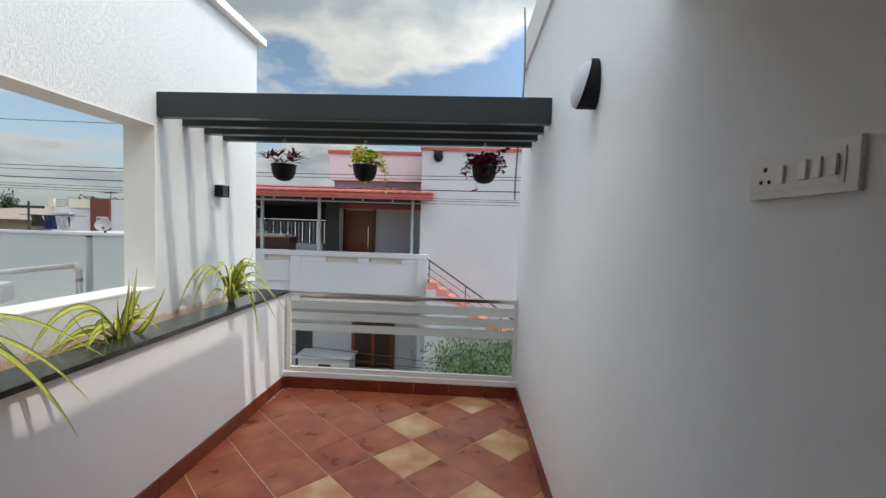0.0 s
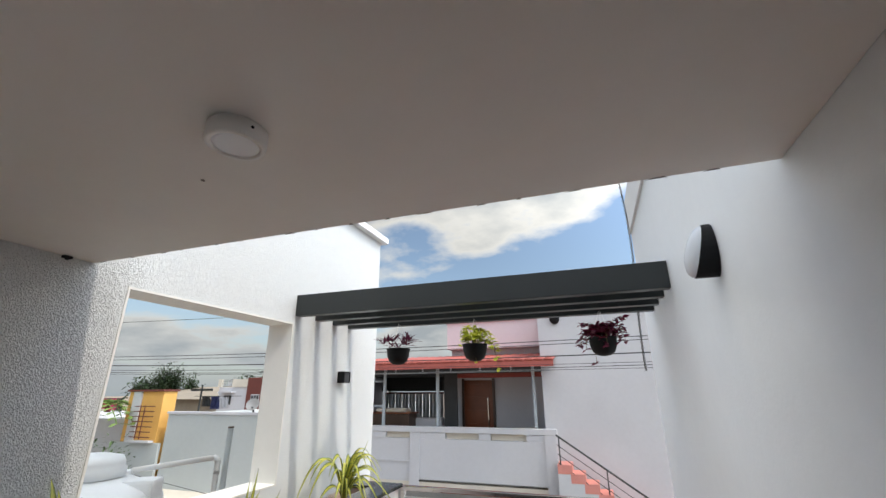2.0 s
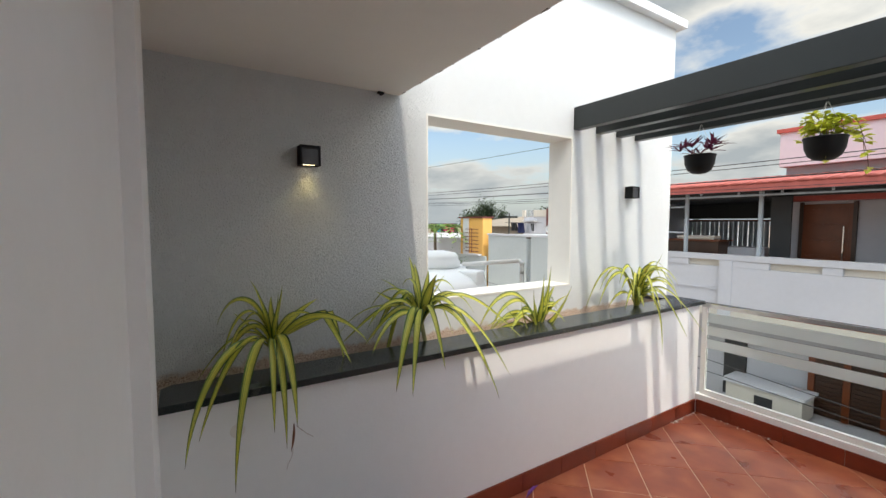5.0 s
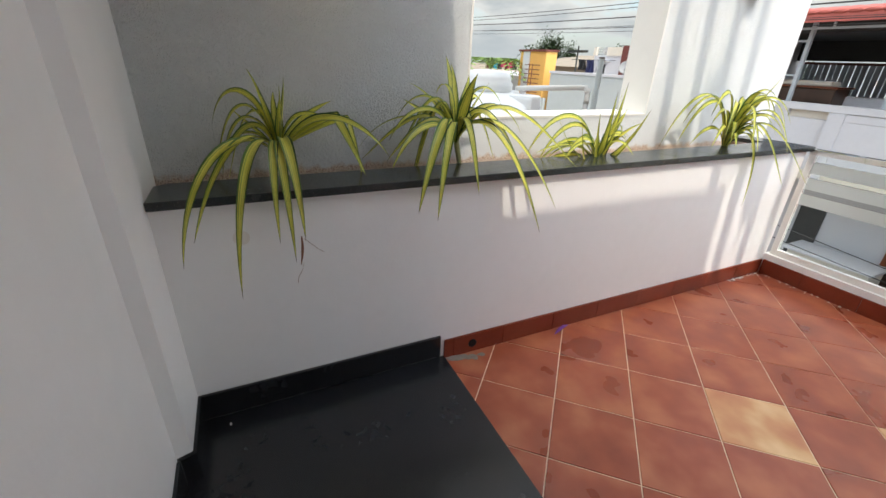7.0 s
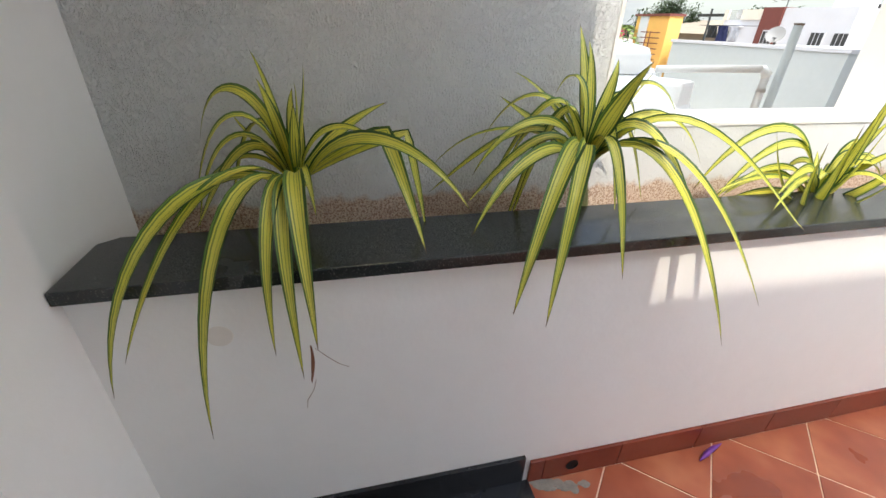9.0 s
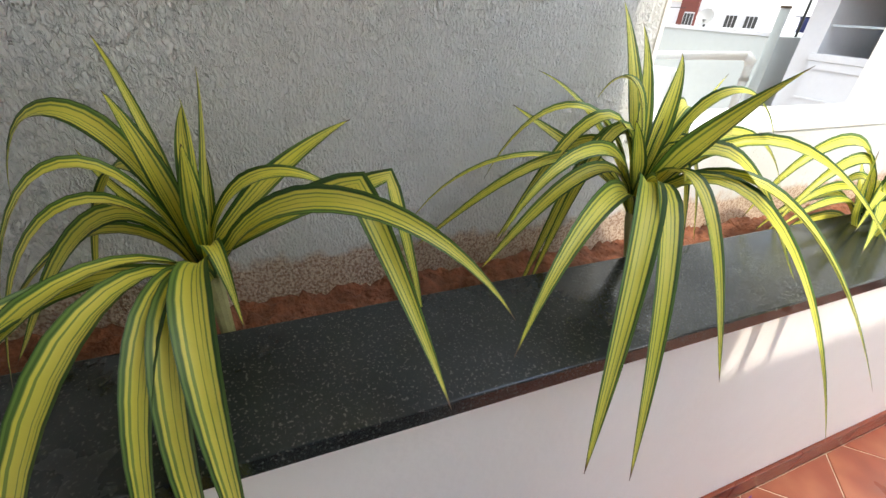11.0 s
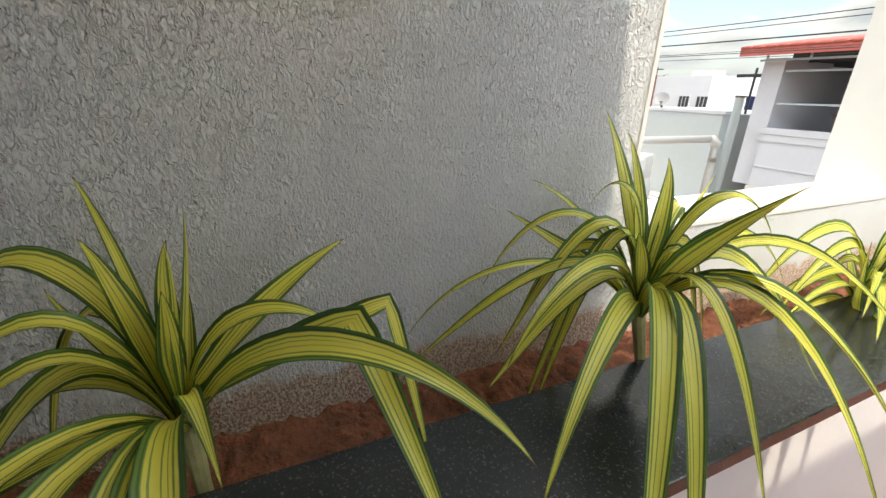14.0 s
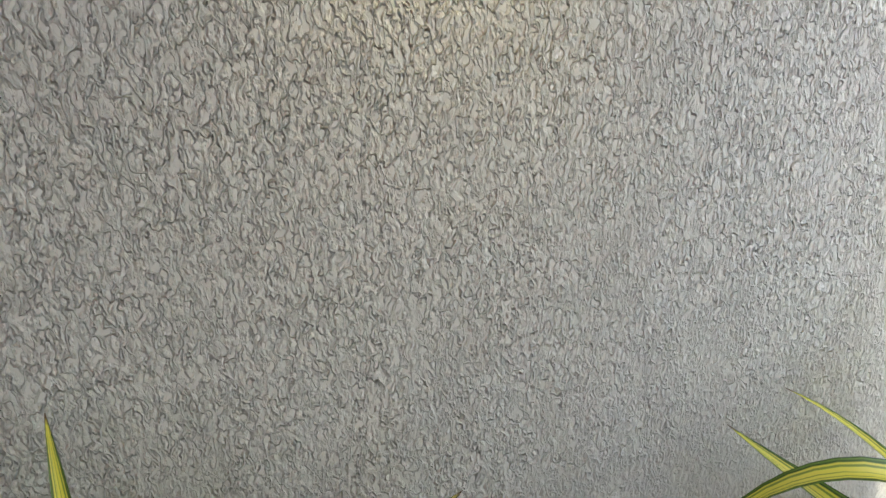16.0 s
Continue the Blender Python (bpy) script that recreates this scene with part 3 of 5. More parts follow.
def strap_leaf(bm, pts, width, fold=0.32, seg=18, lean=0.75):
    """A pointed strap leaf along a curve, folded along its midrib."""
    uvl = bm.loops.layers.uv.verify()
    rows = []
    if isinstance(pts, tuple):          # a snapped leaf: two curves that meet in a sharp bend
        cut = seg // 2
        path = [bez(pts[0], k / cut) for k in range(cut)] + [bez(pts[1], k / (seg - cut)) for k in range(seg - cut + 1)]
    else:
        path = [bez(pts, k / seg) for k in range(seg + 1)]
    prev = None
    for k in range(seg + 1):
        t = k / seg
        d = (path[min(k + 1, seg)] - path[max(k - 1, 0)]).normalized()
        side = d.cross(Vector((0, 0, 1)))
        if side.length < 0.25 and prev is not None:
            side = prev - d * prev.dot(d)
        side = side.normalized()
        if prev is not None and side.dot(prev) < 0:
            side = -side
        if prev is not None:
            side = (side * 0.5 + prev * 0.5)
            side = (side - d * side.dot(d)).normalized()
        prev = side
        nrm = (side.cross(d).normalized() + Vector((lean, 0, 0)))
        turned = d.cross(nrm).normalized()
        side_, nrm = (turned if turned.dot(side) > 0 else -turned), (nrm - d * nrm.dot(d)).normalized()
        w = width * 1.14 * (min(1.0, 0.42 + 1.5 * t) * (1 - max(0, (t - 0.40) / 0.60) ** 1.45)) + 0.0006
        f = fold * w * (1 - 0.5 * t)
        row = []
        for s in (-0.5, -0.25, 0.0, 0.25, 0.5):
            row.append((bm.verts.new(path[k] + side_ * (s * w) + nrm * (abs(s) * 2 * f)), s + 0.5, t))
        rows.append(row)
    for a, b in zip(rows, rows[1:]):
        for k in range(4):
            q = (a[k], a[k + 1], b[k + 1], b[k])
            f = bm.faces.new([v for v, _, _ in q])
            f.smooth = True
            for lp, (_, u, v) in zip(f.loops, q):
                lp[uvl].uv = (u, v)


M["stem_dry"] = mat_base("dry_leaf", (0.22, 0.09, 0.045), 0.8, var=0.3, var_scale=30)
M["stem"] = mat_base("pale_stem", (0.34, 0.33, 0.15), 0.7, var=0.4, var_scale=30)


def plant_leaf(row, lift, ease=1.0):
    """Control points of a leaf: azimuth, reach of its tip, greatest height, height of its tip, width."""
    az, reach, high, tip, w = row
    a = radians(az)
    out = Vector((math.cos(a), math.sin(a), 0))
    up = Vector((0, 0, 1))
    p0 = out * 0.008 + up * lift
    if tip > 0.85 * high:
        return [p0, p0 + out * reach * 0.27 + up * high * 0.40, p0 + out * reach * 0.64 + up * high * 0.78, out * reach + up * tip], w
    z = (high - 0.125 * tip) / 0.75
    if tip > -0.1:
        return [p0, out * reach * 0.22 + up * z, out * reach * 0.72 + up * z, out * reach + up * tip], w
    return [p0, out * reach * (0.20 + 0.12 * ease) + up * (high + 0.10 - 0.04 * ease), out * reach * (0.52 + 0.34 * ease) + up * (high + 0.06 - 0.02 * ease),
            out * reach * (0.84 + 0.16 * ease) + up * tip * (0.50 - 0.16 * ease), out * reach + up * tip], w


def resting_leaf(crown, row, lift):
    """The straightest fall of a hanging leaf that still clears the coping."""
    for rise in range(12):
        for ease in (0.0, 0.2, 0.4, 0.6, 0.8, 1.0):
            pts, w = plant_leaf(row, lift, ease)
            line = [Vector(crown) + bez(pts, k / 24) for k in range(5, 25)]
            if not any(-0.20 < p.x < 0.04 and 0.60 < p.y < 4.38 and p.z < 0.962 for p in line):
                return pts, w
        row = (row[0], row[1], row[2], row[3] + 0.025, row[4])
    return pts, w


def strap_plant(base, crown, rows, label, bent=()):
    e = empty("strap_plant", base, label, "plant", "plants in the planter")
    c = Vector(crown) - Vector(base)
    bm = bmesh.new()
    add_tube(bm, [(0, 0, -0.03), c * 0.45 + Vector((0.008, 0, 0)), c * 0.8, c + Vector((0, 0, 0.02))], 0.012, 10, taper=(1, 0.9, 1.1, 0.8))
    part("stem", bm, M["stem"], e)
    r = random.Random(int(base[1] * 100))
    for row in rows:
        lift = -0.035 if row[3] < 0.02 else r.uniform(-0.015, 0.02)
        pts, w = resting_leaf(crown, row, lift)
        pts[2] = pts[2] + Vector((r.uniform(-0.015, 0.015), r.uniform(-0.015, 0.015), 0))
        bm = bmesh.new()
        strap_leaf(bm, [c + p for p in pts], w, lean=r.uniform(0.1, 1.1))
        part("leaf", bm, M["leaf"], e)
    for _, w, a, b in bent:
        # a leaf that has snapped: it rises to the bend and hangs from there
        bm = bmesh.new()
        k, tip = Vector(a) - Vector(base), Vector(b) - Vector(base)
        mid = (c + k) / 2 + Vector((0, 0, 0.02))
        strap_leaf(bm, ([c, mid, k], [k, (k + tip) / 2 + Vector((0.006, 0.004, 0.012)), tip]), w, seg=26)
        part("leaf", bm, M["leaf"], e, "bent striped leaf")
    return e


first = strap_plant((-0.23, 1.045, 0.83), (-0.25, 1.036, 1.048), [
    (-143, 0.13, 0.29, 0.29, 0.014), (90, 0.045, 0.27, 0.27, 0.034), (173, 0.07, 0.23, 0.21, 0.026), (50, 0.03, 0.24, 0.24, 0.032), (-100, 0.06, 0.25, 0.24, 0.030), (20, 0.05, 0.19, 0.19, 0.028),
    (-111, 0.24, 0.21, 0.09, 0.030), (115, 0.265, 0.17, 0.17, 0.036), (57, 0.455, 0.135, -0.008, 0.034), (-131, 0.20, 0.14, 0.14, 0.014),
    (-46, 0.50, 0.05, -0.306, 0.032), (-29, 0.423, 0.05, -0.438, 0.036), (-2, 0.32, 0.05, -0.352, 0.034),
    (5, 0.33, 0.06, -0.266, 0.038), (-62, 0.24, 0.13, -0.10, 0.028), (-95, 0.32, 0.03, -0.14, 0.026)],
    "yellow-striped strap-leaved plant with long leaves drooping over the granite coping",
    bent=[(38, 0.040, (-0.165, 1.246, 1.180), (0.064, 1.303, 0.989)), (74, 0.026, (-0.225, 1.305, 1.165), (-0.153, 1.348, 0.905))])


def more_leaves(e, base, crown, rows):
    c = Vector(crown) - Vector(base)
    r = random.Random(len(rows))
    for row in rows:
        pts, w = resting_leaf(crown, row, -0.03 if row[3] < 0.02 else r.uniform(-0.015, 0.02))
        bm = bmesh.new()
        strap_leaf(bm, [c + p for p in pts], w, lean=r.uniform(0.0, 1.1))
        part("leaf", bm, M["leaf"], e)


more_leaves(first, (-0.23, 1.045, 0.83), (-0.25, 1.036, 1.048), [
    (-118, 0.235, 0.14, -0.15, 0.026), (-84, 0.25, 0.07, -0.10, 0.026), (-42, 0.47, 0.045, -0.22, 0.030),
    (-10, 0.33, 0.04, -0.27, 0.030), (24, 0.10, 0.05, -0.14, 0.024), (150, 0.05, 0.16, 0.15, 0.026), (-73, 0.234, 0.17, -0.05, 0.026), (80, 0.20, 0.13, 0.10, 0.026)])
bm = bmesh.new()
strap_leaf(bm, [Vector(p) - Vector((-0.23, 1.045, 0.83)) for p in ((0.080, 1.050, 0.80), (0.078, 1.052, 0.76), (0.084, 1.044, 0.72), (0.070, 1.040, 0.68))], 0.010, seg=8, lean=0.2)
part("leaf", bm, M["stem_dry"], first, "dried brown leaf end")
bm = bmesh.new()
o = Vector((-0.235, 0.995, 0.83))
add_tube(bm, [Vector(p) - o for p in ((0.075, 1.010, 0.79), (0.080, 1.03, 0.77), (0.082, 1.055, 0.745), (0.080, 1.075, 0.73))], 0.0007, 4)
part("tendril", bm, M["stem_dry"], first, "thin dry curled leaf end")
bm = bmesh.new()
add_tube(bm, [Vector(p) - o for p in ((0.064, 1.0, 0.69), (0.066, 0.992, 0.66), (0.070, 0.975, 0.635), (0.068, 0.972, 0.61))], 0.0007, 4)
part("tendril", bm, M["stem_dry"], first, "thin dry curled leaf end")
second = strap_plant((-0.20, 1.84, 0.83), (-0.215, 1.80, 1.085), [
    (173, 0.185, 0.33, 0.33, 0.034), (171, 0.117, 0.295, 0.295, 0.030), (129, 0.12, 0.25, 0.25, 0.032), (100, 0.18, 0.22, 0.22, 0.010),
    (-7, 0.223, 0.267, 0.267, 0.044), (-134, 0.268, 0.14, 0.14, 0.034), (-130, 0.227, 0.24, 0.21, 0.020),
    (-109, 0.447, 0.075, -0.08, 0.022), (-107, 0.431, 0.05, -0.12, 0.020), (-59, 0.454, 0.06, -0.091, 0.036),
    (-43, 0.46, 0.05, -0.237, 0.042), (-34, 0.427, 0.05, -0.268, 0.038), (33, 0.46, 0.045, -0.38, 0.036), (42, 0.50, 0.05, -0.28, 0.034),
    (62, 0.583, 0.12, -0.13, 0.024), (47, 0.315, 0.09, -0.21, 0.036)],
    "dense yellow-striped strap-leaved plant beside the wall opening")
more_leaves(second, (-0.20, 1.84, 0.83), (-0.215, 1.80, 1.085), [
    (-108, 0.27, 0.15, -0.11, 0.028), (-105, 0.212, 0.13, -0.26, 0.028), (-98, 0.20, 0.14, -0.22, 0.024), (-87, 0.338, 0.03, -0.20, 0.028),
    (30, 0.12, 0.09, -0.12, 0.028), (-5, 0.30, 0.06, -0.20, 0.030), (115, 0.25, 0.16, 0.02, 0.028), (60, 0.20, 0.20, 0.13, 0.028),
    (-60, 0.15, 0.18, 0.17, 0.026), (75, 0.32, 0.13, 0.0, 0.026), (-120, 0.30, 0.16, 0.0, 0.026), (-125, 0.22, 0.10, -0.06, 0.024),
    (20, 0.12, 0.19, 0.17, 0.030), (-76, 0.36, 0.12, 0.0, 0.026), (88, 0.22, 0.09, -0.14, 0.028), (-150, 0.12, 0.20, 0.16, 0.026)])
third = strap_plant((-0.23, 2.68, 0.83), (-0.20, 2.68, 0.89), [
    (-98, 0.44, 0.26, 0.06, 0.034), (-92, 0.40, 0.22, 0.02, 0.030), (106, 0.24, 0.20, 0.16, 0.034), (141, 0.14, 0.17, 0.16, 0.028),
    (60, 0.15, 0.16, 0.12, 0.034), (90, 0.12, 0.18, 0.16, 0.030), (-75, 0.42, 0.10, 0.02, 0.030), (-60, 0.36, 0.07, 0.0, 0.028),
    (-85, 0.46, 0.12, 0.02, 0.026), (20, 0.20, 0.14, 0.03, 0.030), (120, 0.22, 0.12, 0.03, 0.026), (-20, 0.10, 0.14, 0.12, 0.030),
    (40, 0.22, 0.12, 0.04, 0.028), (-110, 0.12, 0.15, 0.12, 0.030), (75, 0.17, 0.17, 0.13, 0.028)],
    "small sunlit strap-leaved plant under the sill of the opening")
more_leaves(third, (-0.23, 2.68, 0.83), (-0.20, 2.68, 0.89), [
    (-100, 0.36, 0.12, 0.01, 0.032), (-106, 0.30, 0.10, 0.02, 0.032), (-90, 0.42, 0.07, 0.0, 0.030), (72, 0.10, 0.17, 0.16, 0.036),
    (40, 0.07, 0.16, 0.15, 0.036), (98, 0.15, 0.17, 0.14, 0.034), (86, 0.22, 0.17, 0.13, 0.032), (-60, 0.08, 0.13, 0.10, 0.032), (10, 0.10, 0.08, 0.03, 0.034)])
fourth = strap_plant((-0.20, 3.74, 0.83), (-0.17, 3.74, 0.955), [
    (-11, 0.26, 0.12, -0.356, 0.028), (0, 0.41, 0.17, -0.165, 0.028), (20, 0.485, 0.17, -0.16, 0.026), (31, 0.18, 0.38, 0.42, 0.014),
    (-110, 0.445, 0.31, -0.03, 0.026), (-126, 0.28, 0.29, 0.12, 0.026), (-97, 0.40, 0.27, 0.02, 0.028), (0, 0.10, 0.27, 0.27, 0.032),
    (90, 0.10, 0.26, 0.26, 0.030), (-30, 0.15, 0.24, 0.21, 0.032), (150, 0.10, 0.22, 0.20, 0.028), (-45, 0.26, 0.10, -0.02, 0.032),
    (-70, 0.32, 0.14, -0.04, 0.028), (45, 0.32, 0.20, 0.03, 0.028), (70, 0.36, 0.20, -0.02, 0.026), (-20, 0.28, 0.18, 0.0, 0.032),
    (10, 0.30, 0.29, 0.12, 0.028), (-85, 0.22, 0.22, 0.14, 0.026)],
    "bushy sunlit strap-leaved plant at the planter's far end")
more_leaves(fourth, (-0.20, 3.74, 0.83), (-0.17, 3.74, 0.955), [
    (-60, 0.38, 0.28, 0.08, 0.030), (-80, 0.30, 0.32, 0.20, 0.030), (-100, 0.16, 0.33, 0.30, 0.030), (-35, 0.34, 0.26, 0.02, 0.032),
    (-15, 0.24, 0.32, 0.24, 0.032), (30, 0.30, 0.30, 0.16, 0.030), (55, 0.22, 0.33, 0.28, 0.030), (75, 0.34, 0.30, 0.12, 0.030),
    (110, 0.22, 0.28, 0.2, 0.028), (5, 0.36, 0.24, 0.0, 0.030), (-50, 0.20, 0.16, 0.02, 0.034), (60, 0.26, 0.12, -0.03, 0.030),
    (-5, 0.20, 0.12, -0.08, 0.032), (-90, 0.34, 0.12, -0.03, 0.028)])
more_leaves(third, (-0.23, 2.68, 0.83), (-0.20, 2.68, 0.89), [
    (-70, 0.34, 0.16, 0.10, 0.032), (-50, 0.26, 0.12, 0.04, 0.032), (100, 0.20, 0.28, 0.27, 0.030), (60, 0.22, 0.26, 0.24, 0.030),
    (-95, 0.34, 0.14, 0.06, 0.030), (10, 0.22, 0.10, -0.01, 0.030), (80, 0.14, 0.3, 0.3, 0.028), (-66, 0.42, 0.14, 0.06, 0.030)])

# ---- neighbour's house across the street ----
NY = 11.5
structure(box("ground", (-900, -900, -3.62), (900, 900, -3.5), M["ground"]), "dusty ground", "ground")
structure(box("road", (-60, 7.0, -3.5), (60, 10.2, -3.49), M["road"]), "worn street between the houses", "road")


def neighbour_house():
    e = empty("neighbour_house", (0, 13.5, -3.5), "two-storey white and pink house with a covered balcony, across the street", "house")
    o = e.location
    B = lambda name, a, b, m, label="", bevel=0.0, parent=e: box(name, a, b, m, parent, label, bevel, o)
    B("wall", (0.54, 11.56, -3.5), (5.2, 19, 3.66), M["nwhite"], "plain white stair tower wall")
    B("trim", (0.50, 11.52, 3.66), (5.2, 19, 3.74), M["red"], "red painted roof edge")
    B("wall", (-2.35, 13.2, -3.5), (0.536, 19, 2.95), M["nwhite"])
    B("wall", (-6.0, 12.9, -3.5), (-2.354, 13.2, -0.25), M["nwhite"])
    B("wall", (-6.0, 16.0, -3.5), (-2.354, 16.2, 0.35), M["nwhite"], "low rear wall of the covered terrace")
    B("wall", (-6.3, 13.4, -3.5), (-6.0, 16.2, 2.3), M["nwhite"], "white side wall")
    B("roof_room", (-2.4, 12.9, 2.954), (0.536, 16, 3.75), M["npink"], "pale pink roof room")
    B("trim", (-2.46, 12.84, 3.75), (0.536, 16, 3.84), M["red"], "red painted roof edge")
    B("floor", (-5.6, NY + 0.15, -0.42), (0.536, 16.0, -0.25), M["nwhite"], "terrace floor slab")
    # balcony parapet with slots
    B("parapet", (-5.55, NY, -0.42), (-2.95, NY + 0.12, 0.58), M["nwhite"], "recessed white parapet panel")
    B("parapet", (-2.95, NY - 0.03, -0.36), (0.78, NY + 0.12, 0.58), M["nwhite"], "white parapet panel")
    for a, b in ((-5.55, -3.70), (-2.70, -2.00), (-1.11, -0.81), (0.075, 0.78)):
        B("parapet_block", (a, NY - 0.03, 0.584), (b, NY + 0.12, 0.73), M["nwhite"])
    for a, b in ((-3.70, -2.70), (-2.00, -1.11), (-0.81, 0.075)):
        B("slot", (a + 0.002, NY + 0.06, 0.584), (b - 0.002, NY + 0.10, 0.73), M["nbeige"], "recessed beige slot")
    B("column", (-5.98, NY + 0.10, -0.42), (-5.56, 13.4, 2.28), M["nwhite"], "white end wall of the balcony")
    for z in (1.35, 2.0):
        B("grille_bar", (-5.55, 11.66, z), (-3.9, 11.69, z + 0.04), M["sheet"])
    B("handrail", (-5.6, NY - 0.05, 0.734), (0.80, NY + 0.16, 0.87), M["nwhite"], "white parapet coping", 0.01)
    B("pilaster", (-2.97, NY - 0.06, -0.6), (-2.70, NY - 0.034, 0.73), M["nwhite"], "flat white pilaster")
    B("pilaster", (0.50, NY - 0.06, -0.52), (0.76, NY - 0.034, 0.73), M["nwhite"], "flat white pilaster")
    B("moulding", (-5.55, NY - 0.025, 0.02), (-2.98, NY - 0.002, 0.05), M["nwhite"], "thin string course")
    B("soffit", (-5.6, NY + 0.0, -0.62), (0.80, 12.6, -0.424), M["nbeige"], "beige underside of the balcony")
    # roof over the balcony
    for k in range(30):
        x0 = -6.2 + k * 0.237
        bm = bmesh.new()
        add_tube(bm, [(x0 + 0.118 - o.x, 11.0 - o.y, 2.46 - o.z), (x0 + 0.118 - o.x, 13.25 - o.y, 2.76 - o.z)], 0.119, 8, True)
        for v in bm.verts:
            base = 2.46 - o.z + (v.co.y + o.y - 11.0) * 0.1333
            v.co.z = base + (v.co.z - base) * 0.30
        part("roof_sheet", bm, M["redtile"], e, smooth=True)
    B("fascia", (-6.2, 11.02, 2.30), (0.90, 11.05, 2.45), M["redtile"], "red scalloped fascia of the awning")
    B("rafter_tie", (-5.9, 11.30, 2.20), (0.80, 11.34, 2.24), M["sheet"], "thin steel roof tie")
    # near-black sheet put in as the shade below the awning
    B("awning_back", (-5.9, 12.4, 2.22), (0.53, 12.44, 2.60), M["nshadow"], "dark sheet standing in for the shade under the awning")
    for k in range(9):
        B("strut", (-5.8 + k * 0.8, 11.305, 2.244), (-5.76 + k * 0.8, 11.335, 2.44), M["sheet"])
    for x in (0.28, -2.30, -3.9):
        B("post", (x, 11.62, 0.87), (x + 0.07, 11.69, 2.36), M["sheet"], "thin grey steel post")
    # door wall
    d = box("door", (-1.96, 13.15, -0.24), (-1.10, 13.196, 2.05), M["teak"], e, "closed varnished teak door", 0.0, o)
    for k in range(6):
        box("door_board", (-1.90, 13.138, -0.2 + k * 0.36), (-1.16, 13.152, 0.13 + k * 0.36), M["teak"], d, "", 0.004, o)
    box("door_handle", (-1.24, 13.08, 0.55), (-1.215, 13.10, 1.55), M["chrome"], d, "long steel pull handle", 0.004, o)
    box("door_frame", (-2.03, 13.13, -0.24), (-1.962, 13.198, 2.10), M["brown"], d, "", 0.0, o)
    box("door_frame", (-1.098, 13.13, -0.24), (-1.03, 13.198, 2.10), M["brown"], d, "", 0.0, o)
    B("lintel", (-2.42, 12.85, 2.12), (0.52, 13.2, 2.24), M["red"], "red lintel shelf")
    # left bay: dark sheets put in for its shade, light metal fence, desk, steps
    B("shutter", (-2.34, 12.4, -0.25), (-1.95, 12.46, 2.5), M["nshadow"], "dark upright sheet standing in for shade beside the door")
    B("ceiling", (-6.0, 12.5, 2.24), (-2.36, 16.0, 2.30), M["nshadow"], "ceiling sheet coloured dark for the shade under it")
    B("back_panel", (-6.0, 15.6, 1.75), (-2.36, 15.64, 2.24), M["nshadow"], "dark upper sheet standing in for shade at the back")
    for k in range(26):
        x = -5.9 + k * 0.14
        B("fence_sheet", (x, 15.75 + (k % 2) * 0.02, 0.35), (x + 0.12, 15.77 + (k % 2) * 0.02, 1.72), M["sheet"])
    B("fence_rail", (-5.9, 15.70, 0.50), (-2.4, 15.74, 0.55), M["maroon"], "rusty fence rail")
    B("fence_rail", (-5.9, 15.70, 1.66), (-2.4, 15.74, 1.72), M["maroon"], "rusty fence rail")
    B("wash_block", (-3.5, 12.6, -0.25), (-2.5, 13.2, 1.0), M["nwhite"], "white washing stand")
    # lower floor
    w = box("window", (-1.60, 12.82, -2.75), (-0.28, 12.86, -1.35), M["brown"], e, "brown timber window with slatted shutters", 0.0, o)
    for x in (-1.60, -1.0, -0.40):
        box("window_frame", (x, 12.76, -2.75), (x + 0.12, 12.818, -1.35), M["teak"], w, "", 0.004, o)
    for x in (-1.46, -0.86):
        for k in range(14):
            box("slat", (x, 12.78, -2.68 + k * 0.095), (x + 0.44, 12.80, -2.62 + k * 0.095), M["brown"], w, "", 0.0, o)
    B("wall", (-6.0, 12.864, -3.5), (0.536, 12.9, -0.62), M["nwhite"], "ground floor wall")
    B("window", (-3.35, 12.8, -2.9), (-2.85, 12.86, -1.45), M["nshadow"], "dark narrow window")
    B("unit_box", (-2.9, 11.9, -2.75), (-1.42, 12.6, -2.25), M["nbeige"], "beige cement platform")
    B("unit_top", (-3.0, 11.85, -2.246), (-1.36, 12.65, -2.19), M["nwhite"], "white platform slab")
    B("grille", (-2.3, 11.88, -2.65), (-1.95, 11.898, -2.40), M["nshadow"], "dark vent grille")
    B("compound_wall", (-3.2, 11.2, -3.5), (0.9, 11.35, -2.42), M["nwhite"], "white compound wall", 0.01)
    # carved mask on the tower
    bm = bmesh.new()
    bmesh.ops.create_uvsphere(bm, u_segments=14, v_segments=10, radius=0.13, matrix=Matrix.Translation((0.98 - o.x, 11.53 - o.y, 3.50 - o.z)) @ Matrix.Diagonal((1, 0.45, 1.15, 1)))
    for x, z, r in ((-0.055, 0.04, 0.035), (0.055, 0.04, 0.035), (0, -0.02, 0.03), (-0.09, 0.11, 0.035), (0.09, 0.11, 0.035)):
        bmesh.ops.create_uvsphere(bm, u_segments=8, v_segments=6, radius=r, matrix=Matrix.Translation((0.98 + x - o.x, 11.47 - o.y, 3.50 + z - o.z)))
    part("mask", bm, M["black"], e, "small dark carved mask", True)
    # outer stair with a thin rail
    for k in range(13):
        x, z = 0.80 + k * 0.265, 0.20 - k * 0.175
        B("step", (x, 10.9, z - 0.175), (x + 0.30, 11.5, z), M["pinkstep"])
        B("stair_side", (x, 10.9, -3.5), (x + 0.264, 11.5, z - 0.18), M["nwhite"])
    rail = lambda z: [(0.82 - o.x, 10.92 - o.y, 0.80 + z - o.z), (4.0 - o.x, 10.92 - o.y, 0.80 + z - 3.18 * 0.66 - o.z)]
